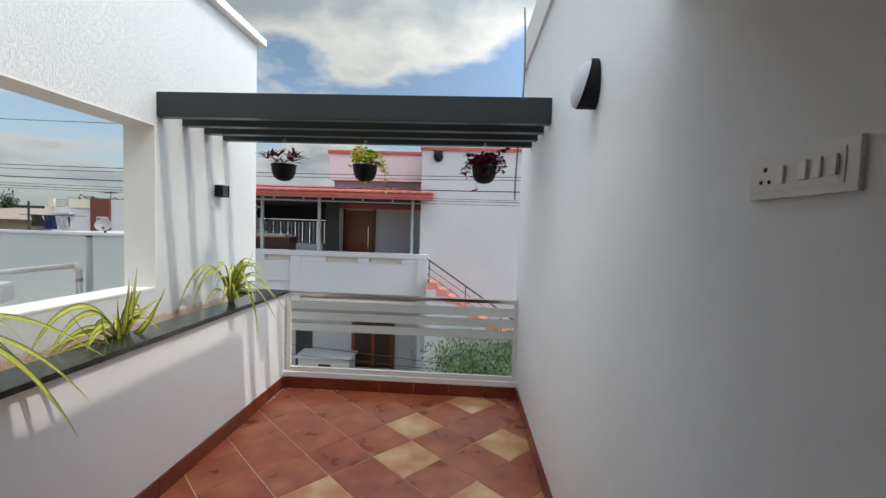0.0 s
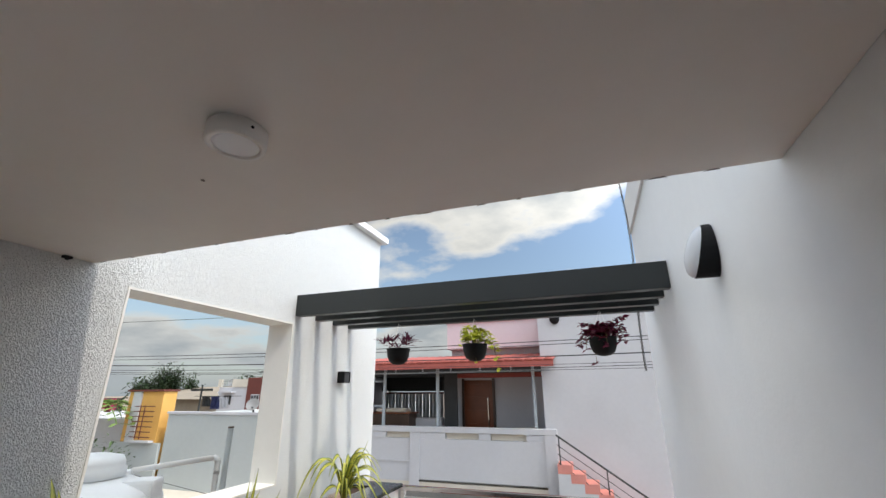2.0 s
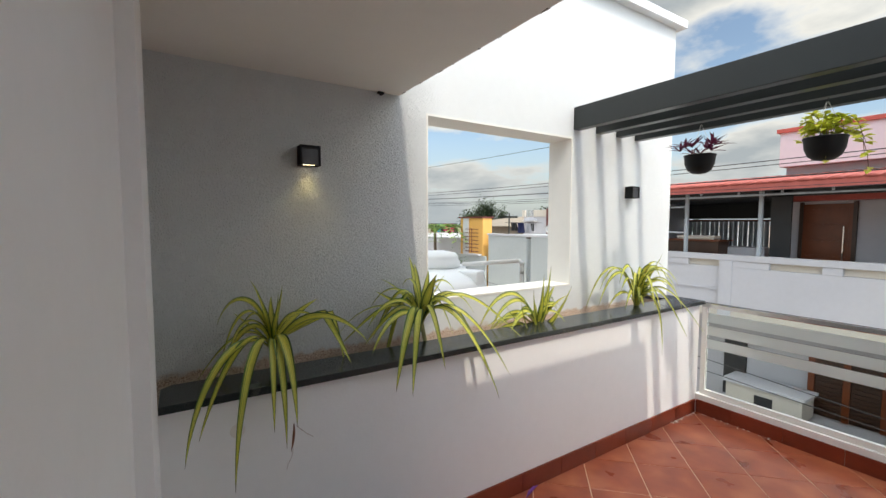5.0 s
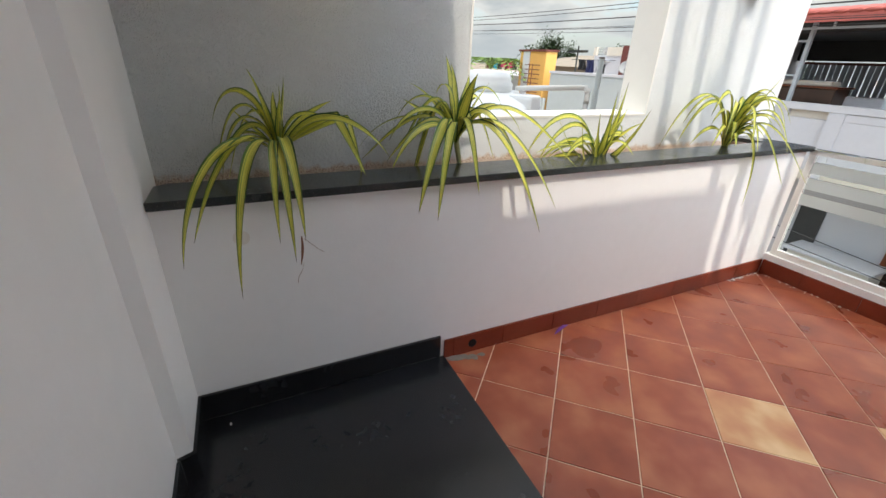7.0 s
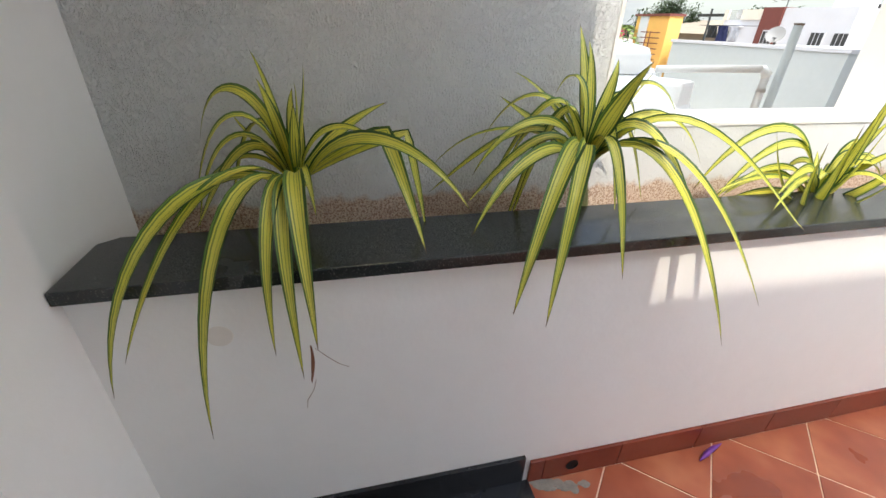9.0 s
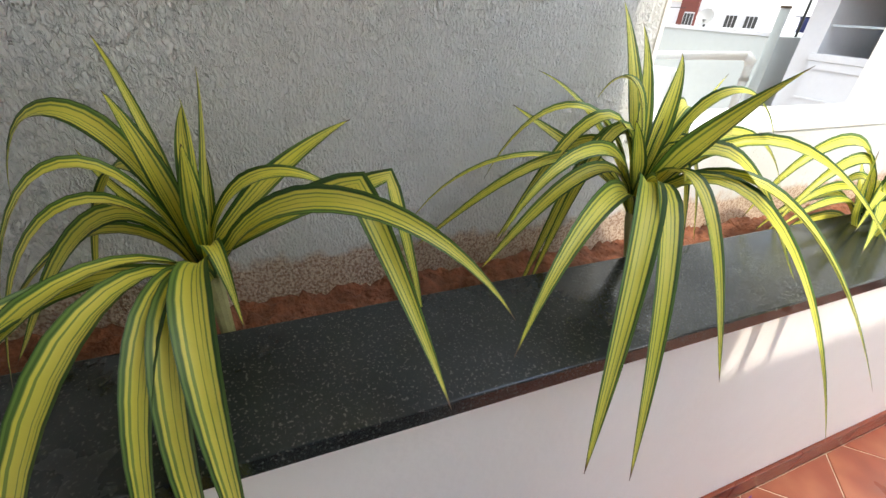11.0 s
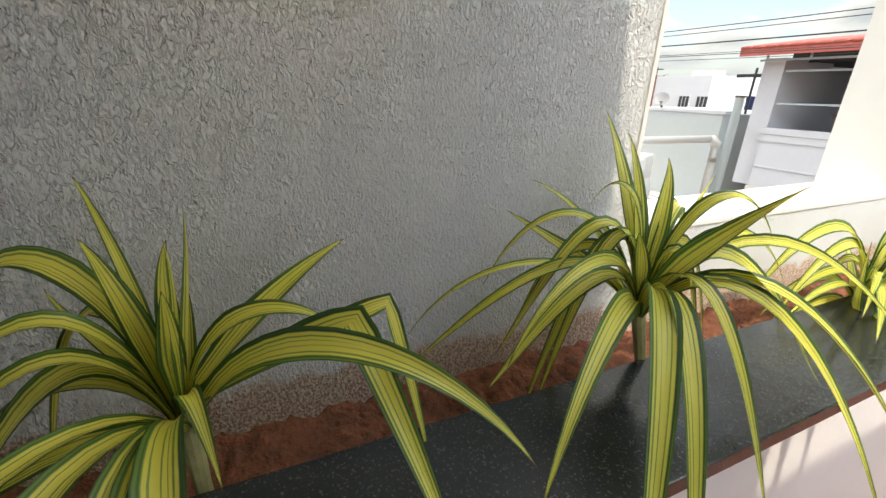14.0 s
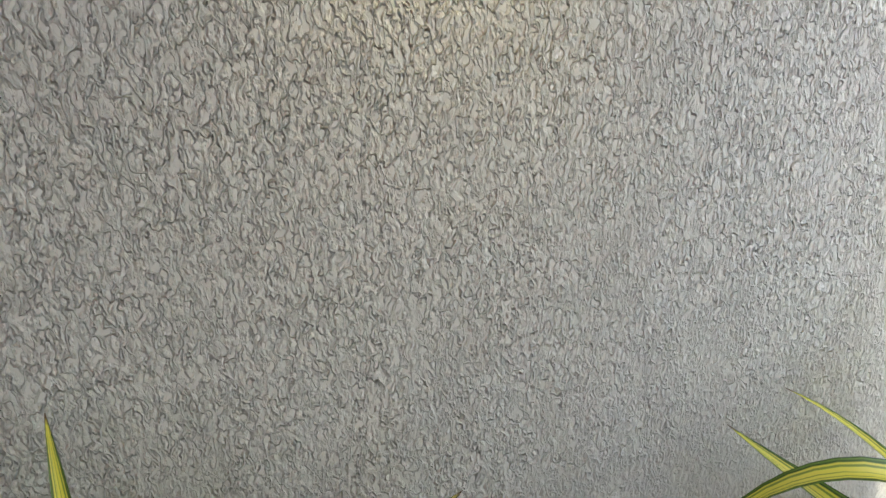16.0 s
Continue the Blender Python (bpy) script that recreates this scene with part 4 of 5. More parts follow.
    for z in (0.0, -0.2, -0.38, -0.56):
        bm = bmesh.new()
        add_tube(bm, rail(z), 0.022 if z == 0 else 0.009, 6)
        part("stair_rail", bm, M["steel_dark"], e)
    for x in (0.86, 1.80, 2.74, 3.68):
        z = 0.80 - (x - 0.82) * 0.66
        B("baluster", (x, 10.91, z - 0.82), (x + 0.025, 10.935, z), M["steel_dark"])


neighbour_house()

def desk():
    e = empty("desk", (-3.9, 12.4, -0.25), "old brown wooden desk with a heap of things on top", "desk")
    o = e.location
    box("cabinet", (-4.6, 12.1, -0.25), (-3.30, 12.7, 1.14), M["brown"], e, "", 0.02, o)
    box("top", (-4.65, 12.05, 1.144), (-3.25, 12.75, 1.18), M["teak"], e, "", 0.008, o)


desk()
tagged(box("mattress", (-4.4, 12.2, 1.184), (-3.45, 12.6, 1.28), M["nbeige"], None, "", 0.03), "folded pale mattress lying on the old desk", "mattress")


# ---- fixtures of the balcony ----
def emission(name, color, strength):
    m = bpy.data.materials.new(name)
    m.use_nodes = True
    b = m.node_tree.nodes["Principled BSDF"]
    b.inputs["Base Color"].default_value = (0.8, 0.8, 0.8, 1)
    b.inputs["Emission Color"].default_value = (*color, 1)
    b.inputs["Emission Strength"].default_value = strength
    return m


M["warm_led"] = emission("warm_led", (1.0, 0.85, 0.55), 3)
M["opal"] = mat_base("opal_diffuser", (0.86, 0.88, 0.92), 0.25, var=0.01)
M["smoked"] = mat_base("smoked_lens", (0.05, 0.05, 0.055), 0.12, var=0.2)


def cube_light(y, z, lit):
    e = empty("wall_light", (XB, y, z), "small black cube wall light, " + ("lit warm, on the shaded textured wall" if lit else "unlit, on the sunny textured wall"), "wall light", "cube wall lights")
    o = e.location
    bm = bmesh.new()
    add_box(bm, (XB + 0.001, y - 0.05, z + 0.035), (XB + 0.075, y + 0.05, z + 0.05), off=o)
    add_box(bm, (XB + 0.001, y - 0.05, z - 0.05), (XB + 0.075, y - 0.042, z + 0.035), off=o)
    add_box(bm, (XB + 0.001, y + 0.042, z - 0.05), (XB + 0.075, y + 0.05, z + 0.035), off=o)
    add_box(bm, (XB + 0.001, y - 0.042, z - 0.05), (XB + 0.018, y + 0.042, z + 0.035), off=o)
    part("housing", bm, M["black"], e)
    box("lens", (XB + 0.060, y - 0.041, z - 0.046), (XB + 0.070, y + 0.041, z + 0.034), M["smoked"], e, "smoked front lens", 0.002, o)
    box("diode", (XB + 0.024, y - 0.026, z - 0.044), (XB + 0.052, y + 0.026, z - 0.038), M["warm_led"] if lit else M["opal"], e, "diode strip", 0.0, o)


cube_light(1.252, 1.946, True)
cube_light(3.99, 1.872, False)
glow = new("lamp_glow", bpy.data.lights.new("lamp_glow", "SPOT"))
glow.data.energy, glow.data.color, glow.data.spot_size, glow.data.spot_blend, glow.data.shadow_soft_size = 0.75, (1.0, 0.82, 0.36), radians(100), 1.0, 0.03
glow.matrix_world = look((XB + 0.045, 1.252, 1.891), (XB + 0.02, 1.252, 1.0))


def oval_light():
    e = empty("bulkhead_light", (XR, 2.33, 2.26), "black oval wall light with a white domed diffuser", "wall light")
    a = bmesh.new()
    sides = 28
    # black body, thicker towards the bottom; white dome in front of it
    rings = []
    for frac in (0.0, 1.0):
        ring = []
        for k in range(sides):
            t = k * 2 * math.pi / sides
            y, z = 0.062 * math.cos(t), 0.108 * math.sin(t)
            depth = 0.028 + 0.055 * (0.5 - z / 0.216)
            ring.append(a.verts.new((-0.001 - depth * frac, y * (1 - 0.06 * frac), z)))
        rings.append(ring)
    for k in range(sides):
        a.faces.new((rings[0][k], rings[0][(k + 1) % sides], rings[1][(k + 1) % sides], rings[1][k]))
    a.faces.new(rings[0]); a.faces.new(rings[1])
    bmesh.ops.recalc_face_normals(a, faces=a.faces)
    part("housing", a, M["black"], e)
    b = bmesh.new()
    prev = None
    for s in range(7):
        r = math.cos(s / 6 * math.pi / 2 * 0.98)
        ring = []
        for k in range(sides):
            t = k * 2 * math.pi / sides
            y, z = 0.056 * math.cos(t) * r, 0.104 * math.sin(t) * r
            depth = 0.028 + 0.055 * (0.5 - z / 0.216) + 0.045 * math.sin(s / 6 * math.pi / 2)
            ring.append(b.verts.new((-0.002 - depth, y, z)))
        if prev:
            for k in range(sides):
                b.faces.new((prev[k], prev[(k + 1) % sides], ring[(k + 1) % sides], ring[k]))
        prev = ring
    b.faces.new(prev)
    bmesh.ops.recalc_face_normals(b, faces=b.faces)
    part("diffuser", b, M["opal"], e, "white domed diffuser", True)


oval_light()


def ceiling_light():
    e = empty("ceiling_light", (1.048, 1.172, ZC), "round white surface-mounted ceiling light, unlit, under the slab", "ceiling light")
    bm = bmesh.new()
    add_lathe(bm, [(0.066, -0.001), (0.068, -0.004), (0.068, -0.040), (0.065, -0.044), (0.053, -0.044), (0.053, -0.038)], sides=40, close=True)
    part("rim", bm, M["plastic"], e, "", True)
    bm = bmesh.new()
    add_lathe(bm, [(0.0525, -0.0385), (0.0525, -0.041), (0.045, -0.042)], sides=32)
    part("diffuser", bm, M["opal"], e, "frosted white disc")
    bm = bmesh.new()
    bmesh.ops.create_uvsphere(bm, u_segments=8, v_segments=6, radius=0.004, matrix=Matrix.Translation((0.065, -0.02, -0.02)))
    part("screw", bm, M["steel_dark"], e)


ceiling_light()


def switch_plate():
    y0, y1, z0, z1 = 1.137, 1.378, 1.694, 1.782
    e = empty("switch_plate", (XN, 1.25, 1.739), "white switch plate with a socket and four rocker switches", "switch plate")
    o = e.location
    box("plate", (XN - 0.010, y0, z0), (XN - 0.001, y1, z1), M["plastic"], e, "", 0.002, o)
    box("inner_plate", (XN - 0.0125, y0 + 0.022, z0 + 0.014), (XN - 0.0103, y1 - 0.010, z1 - 0.014), M["plastic"], e, "", 0.0008, o)

    def rocker(y, z, w, h):
        bm = bmesh.new()
        add_box(bm, (XN - 0.0165, y - w / 2, z - h / 2), (XN - 0.0128, y + w / 2, z + h / 2), 0.0008, off=o)
        for v in bm.verts:
            if v.co.x < -0.015:
                v.co.x += 0.0022 * (v.co.y - (y - o.y)) / (w / 2)
        part("rocker", bm, M["plastic"], e)
    for y in (1.238, 1.209, 1.179):
        rocker(y, 1.739, 0.021, 0.034)
    rocker(1.290, 1.737, 0.021, 0.034)
    for y, z, r in ((1.332, 1.752, 0.0050), (1.342, 1.727, 0.0040), (1.320, 1.727, 0.0040)):
        bm = bmesh.new()
        add_lathe(bm, [(r, 0), (r, 0.0012)], sides=12)
        bmesh.ops.transform(bm, matrix=Matrix.Translation((XN - 0.0123 - o.x, y - o.y, z - o.z)) @ Matrix.Rotation(-math.pi / 2, 4, "Y"), verts=bm.verts)
        part("socket_hole", bm, M["black"], e)


switch_plate()
tagged(box("junction_box", (XN - 0.05, 0.80, 2.166), (XN - 0.001, 1.065, 2.289), M["plastic"], None, "", 0.004), "plain white box fixed high on the house wall", "junction box")


# ---- hanging pots ----
M["leaf_purple"] = mat_base("purple_leaf", (0.10, 0.014, 0.045), 0.45, var=0.4, var_scale=20)
M["leaf_crimson"] = mat_base("crimson_leaf", (0.16, 0.012, 0.045), 0.45, var=0.4, var_scale=20)
M["leaf_lime"] = mat_base("lime_leaf", (0.62, 0.66, 0.08), 0.45, var=0.4, var_scale=22)
for key in ("leaf_purple", "leaf_crimson", "leaf_lime"):
    nt = M[key].node_tree
    pb = nt.nodes["Principled BSDF"]
    tl = nt.nodes.new("ShaderNodeBsdfTranslucent")
    nt.links.new(pb.inputs["Base Color"].links[0].from_socket, tl.inputs[0])
    mixer = nt.nodes.new("ShaderNodeMixShader")
    mixer.inputs[0].default_value = 0.4
    nt.links.new(pb.outputs[0], mixer.inputs[1]); nt.links.new(tl.outputs[0], mixer.inputs[2])
    nt.links.new(mixer.outputs[0], nt.nodes["Material Output"].inputs[0])
M["vine"] = mat_base("vine_stem", (0.13, 0.10, 0.04), 0.7, var=0.2)


def blade(bm, p, d, up, ln, w, seg=4):
    """A small pointed leaf blade from p along d."""
    d = d.normalized()
    side = d.cross(up)
    side = side.normalized() if side.length > 0.1 else d.orthogonal().normalized()
    n = side.cross(d)
    prof = (0.15, 0.85, 1.0, 0.6, 0.04)
    row = None
    for k in range(seg + 1):
        t = k / seg
        c = p + d * ln * t - n * 0 + Vector((0, 0, -0.18 * ln * t * t))
        h = w * prof[k] / 2
        cur = [bm.verts.new(c - side * h + n * h * 0.3), bm.verts.new(c), bm.verts.new(c + side * h + n * h * 0.3)]
        if row:
            for j in range(2):
                bm.faces.new((row[j], row[j + 1], cur[j + 1], cur[j]))
        row = cur


def hanging_pot(x, y, z, kind, label):
    """A half-round pot whose rim lies at z, hung from a pergola beam by three cords."""
    e = empty("hanging_pot", (x, y, z), label, "hanging pot", "pots hung from the pergola")
    bm = bmesh.new()
    prof = [(0.012, -0.128), (0.045, -0.122), (0.075, -0.100), (0.092, -0.058), (0.097, -0.008), (0.102, 0.0), (0.100, 0.006), (0.090, 0.004), (0.086, -0.012), (0.02, -0.014)]
    add_lathe(bm, prof, sides=28)
    part("pot", bm, M["black"], e, "half-round black plastic pot", True)
    top = 2.33 - z
    for k in range(3):
        a = k * 2.094 + 0.5
        bm = bmesh.new()
        add_tube(bm, [(0.096 * math.cos(a), 0.096 * math.sin(a), 0.0), (0.004 * math.cos(a), 0.004 * math.sin(a), top - 0.03)], 0.0012, 5)
        part("cord", bm, M["plastic"], e)
    bm = bmesh.new()
    add_tube(bm, [(0, 0, top - 0.035), (0.008, 0, top - 0.02), (0, 0, top)], 0.002, 5)
    part("hook", bm, M["steel_dark"], e)
    r = random.Random(kind)
    mat = {1: M["leaf_purple"], 2: M["leaf_lime"], 3: M["leaf_crimson"]}[kind]
    stems = {1: 9, 2: 15, 3: 26}[kind]
    for s in range(stems):
        a = s * 2.4 + r.uniform(-0.4, 0.4)
        out = Vector((math.cos(a), math.sin(a), 0))
        bm = bmesh.new()
        if kind == 1:
            tip = Vector((0, 0, 0.0)) + out * r.uniform(0.05, 0.13) + Vector((0, 0, r.uniform(0.01, 0.07)))
            for k in range(9):
                b = k * 2.4
                d = Vector((math.cos(b), math.sin(b), r.uniform(0.2, 1.3)))
                blade(bm, tip, d + out * 0.5, Vector((0, 0, 1)), r.uniform(0.07, 0.14), 0.020)
            part("foliage", bm, mat, e, "rosette of narrow purple leaves")
            continue
        reach, rise, fall = (r.uniform(0.05, 0.18), r.uniform(0.06, 0.22), r.uniform(-0.03, 0.10)) if kind == 2 else (r.uniform(0.05, 0.16), r.uniform(0.05, 0.18), r.uniform(-0.02, 0.18))
        if kind == 2 and s % 5 == 0:
            fall = 0.24
        if kind == 3 and s == 6:
            fall, reach = 0.30, 0.12
        pts = [bez([out * 0.02, out * reach * 0.5 + Vector((0, 0, rise)), out * reach + Vector((0, 0, rise * 0.6)), out * (reach + 0.01) + Vector((0, 0, rise * 0.7 - fall))], k / 7) for k in range(8)]
        add_tube(bm, pts, 0.0018, 5)
        part("stem", bm, M["vine"], e)
        bm = bmesh.new()
        for k, p in enumerate(pts[1:]):
            for m in range(2 if kind == 2 else 3):
                b = r.uniform(0, 6.28)
                d = Vector((math.cos(b), math.sin(b), r.uniform(-0.5, 0.7)))
                if kind == 2:
                    blade(bm, p, d, Vector((r.uniform(-.5, .5), r.uniform(-.5, .5), 1)), r.uniform(0.034, 0.055), r.uniform(0.030, 0.042))
                else:
                    blade(bm, p, d, Vector((r.uniform(-.5, .5), r.uniform(-.5, .5), 1)), r.uniform(0.038, 0.062), r.uniform(0.022, 0.032))
        part("foliage", bm, mat, e, "spray of lime-green leaves" if kind == 2 else "spray of crimson leaves")
    return e


hanging_pot(0.235, 3.815, 2.085, 1, "black hanging pot with spiky purple leaves under the dark pergola")
hanging_pot(0.91, 3.815, 2.095, 2, "black hanging pot with trailing lime-green leaves under the pergola")
hanging_pot(1.875, 3.815, 2.105, 3, "black hanging pot with dense crimson leaves under the pergola")


def twisted_cable():
    e = empty("twisted_cable", (2.18, 4.10, 3.5), "loose twisted grey cable hanging down past the pergola", "cable")
    for ph in (0.0, math.pi):
        bm = bmesh.new()
        pts = []
        for k in range(150):
            t = k / 149
            pts.append((0.006 * math.cos(ph + k * 0.8) + 0.02 * math.sin(t * 5), 0.006 * math.sin(ph + k * 0.8), -1.62 * t))
        add_tube(bm, pts, 0.0035, 5)
        part("strand", bm, M["strand"], e)


M["strand"] = mat_base("grey_flex", (0.10, 0.095, 0.09), 0.7)
twisted_cable()
bm = bmesh.new()
bmesh.ops.create_icosphere(bm, subdivisions=1, radius=0.006, matrix=Matrix.Diagonal((1.5, 0.7, 0.35, 1)))
ob = part("cement_crumb", bm, M["nbeige"])
ob.location = (0.075, 0.70, 0.0238)
tagged(ob, "small pale crumb of cement lying on the black stone landing", "crumb")

# ---- beyond the opening ----
def water_tank():
    e = empty("water_tank", (-1.72, 2.83, -0.47), "white ribbed plastic water tank with a domed lid", "water tank")
    bm = bmesh.new()
    prof = [(0.49, 0.0), (0.50, 0.04), (0.50, 0.5), (0.485, 0.53), (0.50, 0.56), (0.50, 1.02), (0.485, 1.05), (0.50, 1.08), (0.50, 1.42), (0.485, 1.50), (0.43, 1.56), (0.32, 1.61), (0.22, 1.64)]
    add_lathe(bm, prof, sides=48)
    part("tank_body", bm, M["tank"], e, "", True)
    bm = bmesh.new()
    add_lathe(bm, [(0.21, 1.642), (0.225, 1.65), (0.225, 1.70), (0.21, 1.715), (0.21, 1.74), (0.19, 1.78), (0.10, 1.80), (0.02, 1.805)], sides=40)
    part("lid", bm, M["tank"], e, "", True)
    for k in range(4):
        a = k * 1.57 + 0.5
        bm = bmesh.new()
        add_box(bm, (0.26, -0.09, 1.46), (0.48, 0.09, 1.63), 0.025)
        bmesh.ops.rotate(bm, verts=bm.verts, cent=(0, 0, 0), matrix=Matrix.Rotation(a, 3, "Z"))
        part("lug", bm, M["tank"], e)


water_tank()
structure(box("tank_platform", (-2.5, 2.1, -3.5), (-0.9, 3.7, -0.474), M["greywall"]), "cement platform carrying the water tank", "platform")


def pipes():
    e = empty("water_pipe", (-1.33, 3.6, 1.2), "white plastic pipe bending down beside a steel pole", "pipe")
    o = e.location
    bm = bmesh.new()
    add_tube(bm, [Vector(p) - o for p in ((-1.55, 3.02, 1.20), (-1.34, 3.55, 1.225), (-1.33, 3.60, 1.20), (-1.33, 3.60, -3.5))], 0.021, 12)
    part("pipe", bm, M["plastic"], e, "", True)
    bm = bmesh.new()
    add_tube(bm, [Vector(p) - o for p in ((-1.34, 3.56, 1.225), (-1.33, 3.60, 1.20), (-1.33, 3.60, 1.10))], 0.027, 12)
    part("elbow", bm, M["plastic"], e, "", True)
    p = empty("steel_pole", (-1.30, 3.66, -3.5), "plain grey steel pole with an open rusty top", "pole")
    bm = bmesh.new()
    add_tube(bm, [(0, 0, 0), (0, 0, 4.95)], 0.023, 12)
    part("pole", bm, M["greywall"], p, "", True)
    bm = bmesh.new()
    add_lathe(bm, [(0.025, 4.951), (0.025, 4.962)], sides=12)
    part("rim", bm, M["bark"], p, "rusty rim")


pipes()

GY = 11.6
structure(box("grey_house", (-11.9, GY, -3.5), (-6.6, 24.0, 1.08), M["greywall"]), "grey-white house with a flat roof across the street", "house")
structure(box("grey_house_parapet", (-11.95, GY - 0.03, 1.084), (-6.55, GY + 0.2, 1.16), M["nwhite"]), "white parapet top of the grey house", "parapet")
structure(box("grey_house_ledge", (-11.9, GY - 0.9, -1.25), (-6.6, GY - 0.004, -1.12), M["nbeige"]), "beige sunshade ledge", "ledge")
structure(box("grey_house_lower", (-11.9, GY + 0.1 - 0.5, -3.5), (-6.6, GY - 0.004, -1.254), M["nbeige"]), "beige lower wall", "wall")
for k in range(5):
    structure(box("window_lower", (-11.3 + k * 0.95, GY - 0.44, -2.2), (-10.7 + k * 0.95, GY - 0.404, -1.5), M["nshadow"]), "dark lower window", "window")


def yellow_block():
    e = empty("stair_head", (-13.2, 12.4, -3.5), "ochre and white stair block with a brown balcony grille", "building")
    o = e.location
    B = lambda name, a, b, m, label="": box(name, a, b, m, e, label, 0.0, o)
    B("wall", (-13.95, GY, -3.5), (-12.3, GY + 0.5, 1.80), M["yellow"], "ochre wall")
    B("pilaster", (-13.7, GY - 0.05, -3.5), (-13.3, GY - 0.003, 1.80), M["nwhite"], "white pilaster")
    B("coping", (-14.0, GY - 0.08, 1.803), (-12.25, GY + 0.55, 1.87), M["maroon"], "maroon coping")
    for k in range(7):
        B("bar", (-13.25, GY - 0.25, 0.35 + k * 0.16), (-12.3, GY - 0.23, 0.38 + k * 0.16), M["maroon"])
    for x in (-12.95, -12.75):
        B("upright", (x, GY - 0.27, 0.3), (x + 0.03, GY - 0.252, 1.36), M["maroon"])
    B("sill", (-13.3, GY - 0.28, 0.20), (-12.25, GY - 0.105, 0.26), M["nwhite"], "pale sill")
    B("wall", (-14.3, GY - 0.10, -3.5), (-12.0, GY - 0.006, 0.18), M["greywall"], "pale grey lower wall")


yellow_block()


def white_house():
    e = empty("white_house", (-25, 31, -3.5), "white two-storey house with a brown panel and roof railing", "house")
    o = e.location
    B = lambda name, a, b, m, label="", parent=e: box(name, a, b, m, parent, label, 0.0, o)
    B("wall", (-29.3, 30, -3.5), (-26.1, 38, 2.2), M["nwhite"])
    B("parapet", (-29.4, 29.9, 2.204), (-29.0, 30.1, 2.85), M["nbeige"], "beige parapet")
    B("parapet", (-27.8, 29.9, 2.204), (-26.1, 30.1, 2.85), M["nbeige"], "beige parapet")
    for k in range(5):
        B("rail", (-29.0, 29.98, 2.25 + k * 0.13), (-27.8, 30.02, 2.29 + k * 0.13), M["chrome"])
    B("panel", (-26.1, 29.85, -3.5), (-24.6, 38, 2.95), M["maroon"], "brown cladding panel")
    B("wall", (-24.6, 30, -3.5), (-20.1, 38, 2.9), M["nwhite"], "plain white wing")
    for x in (-28.6, -22.3, -20.9, -25.6):
        w = B("window", (x, 29.84 if x == -25.6 else 29.94, 0.7), (x + 0.9, 29.995, 1.6), M["nwhite"], "barred window")
        for k in range(3):
            B("pane", (x + 0.06 + k * 0.28, 29.82 if x == -25.6 else 29.92, 0.78), (x + 0.28 + k * 0.28, 29.935 if x != -25.6 else 29.837, 1.52), M["nshadow"], "", w)
    B("sunshade", (-28.9, 29.5, 1.75), (-27.4, 29.99, 1.85), M["nwhite"])
    B("roof_tank", (-23.2, 32, 2.904), (-21.6, 33.4, 3.3), M["tank"], "white roof tank")


white_house()


M["dishgrey"] = mat_base("dish_grey", (0.22, 0.22, 0.22), 0.6)


def dish(x, y, z, r, name_label):
    e = empty("satellite_dish", (x, y, z), name_label, "satellite dish", "satellite dishes")
    bm = bmesh.new()
    r *= 0.8
    prof = [(0.01, 0.0), (r * 0.4, r * 0.05), (r * 0.75, r * 0.17), (r, r * 0.30), (r * 1.01, r * 0.30), (r * 0.75, r * 0.15), (r * 0.4, r * 0.02), (0.01, -0.02)]
    add_lathe(bm, prof, sides=28)
    bmesh.ops.rotate(bm, verts=bm.verts, cent=(0, 0, 0), matrix=Matrix.Rotation(radians(62), 3, "X") @ Matrix.Rotation(radians(0), 3, "Y"))
    bmesh.ops.rotate(bm, verts=bm.verts, cent=(0, 0, 0), matrix=Matrix.Rotation(radians(28), 3, "Z"))
    bmesh.ops.translate(bm, verts=bm.verts, vec=(0, 0, r))
    part("reflector", bm, M["dishgrey"], e, "grey dish reflector", True)
    bm = bmesh.new()
    add_tube(bm, [(0, 0.05, -0.02), (0, 0.03, r)], 0.03, 8)
    part("mast", bm, M["steel_dark"], e)
    bm = bmesh.new()
    add_tube(bm, [(0, 0, r * 0.5), (0.15, -r * 0.9, r * 0.75)], 0.015, 6)
    add_box(bm, (0.10, -r * 0.98, r * 0.70), (0.2, -r * 0.85, r * 0.82), 0.01)
    part("arm", bm, M["steel_dark"], e)


dish(-8.55, 11.75, 1.162, 0.25, "grey satellite dish on the flat roof of the grey house")
dish(-28.9, 31.0, 2.204, 0.45, "grey satellite dish on the white house's roof")


def tee_pole(x, y, z, h, w, label):
    e = empty("roof_pole", (x, y, z), label, "pole", "roof poles")
    bm = bmesh.new()
    add_tube(bm, [(0, 0, 0), (0, 0, h)], 0.03, 6)
    part("post", bm, M["steel_dark"], e)
    box("crossbar", (-w / 2, -0.03, h - 0.22), (w / 2, 0.03, h - 0.14), M["steel_dark"], e)


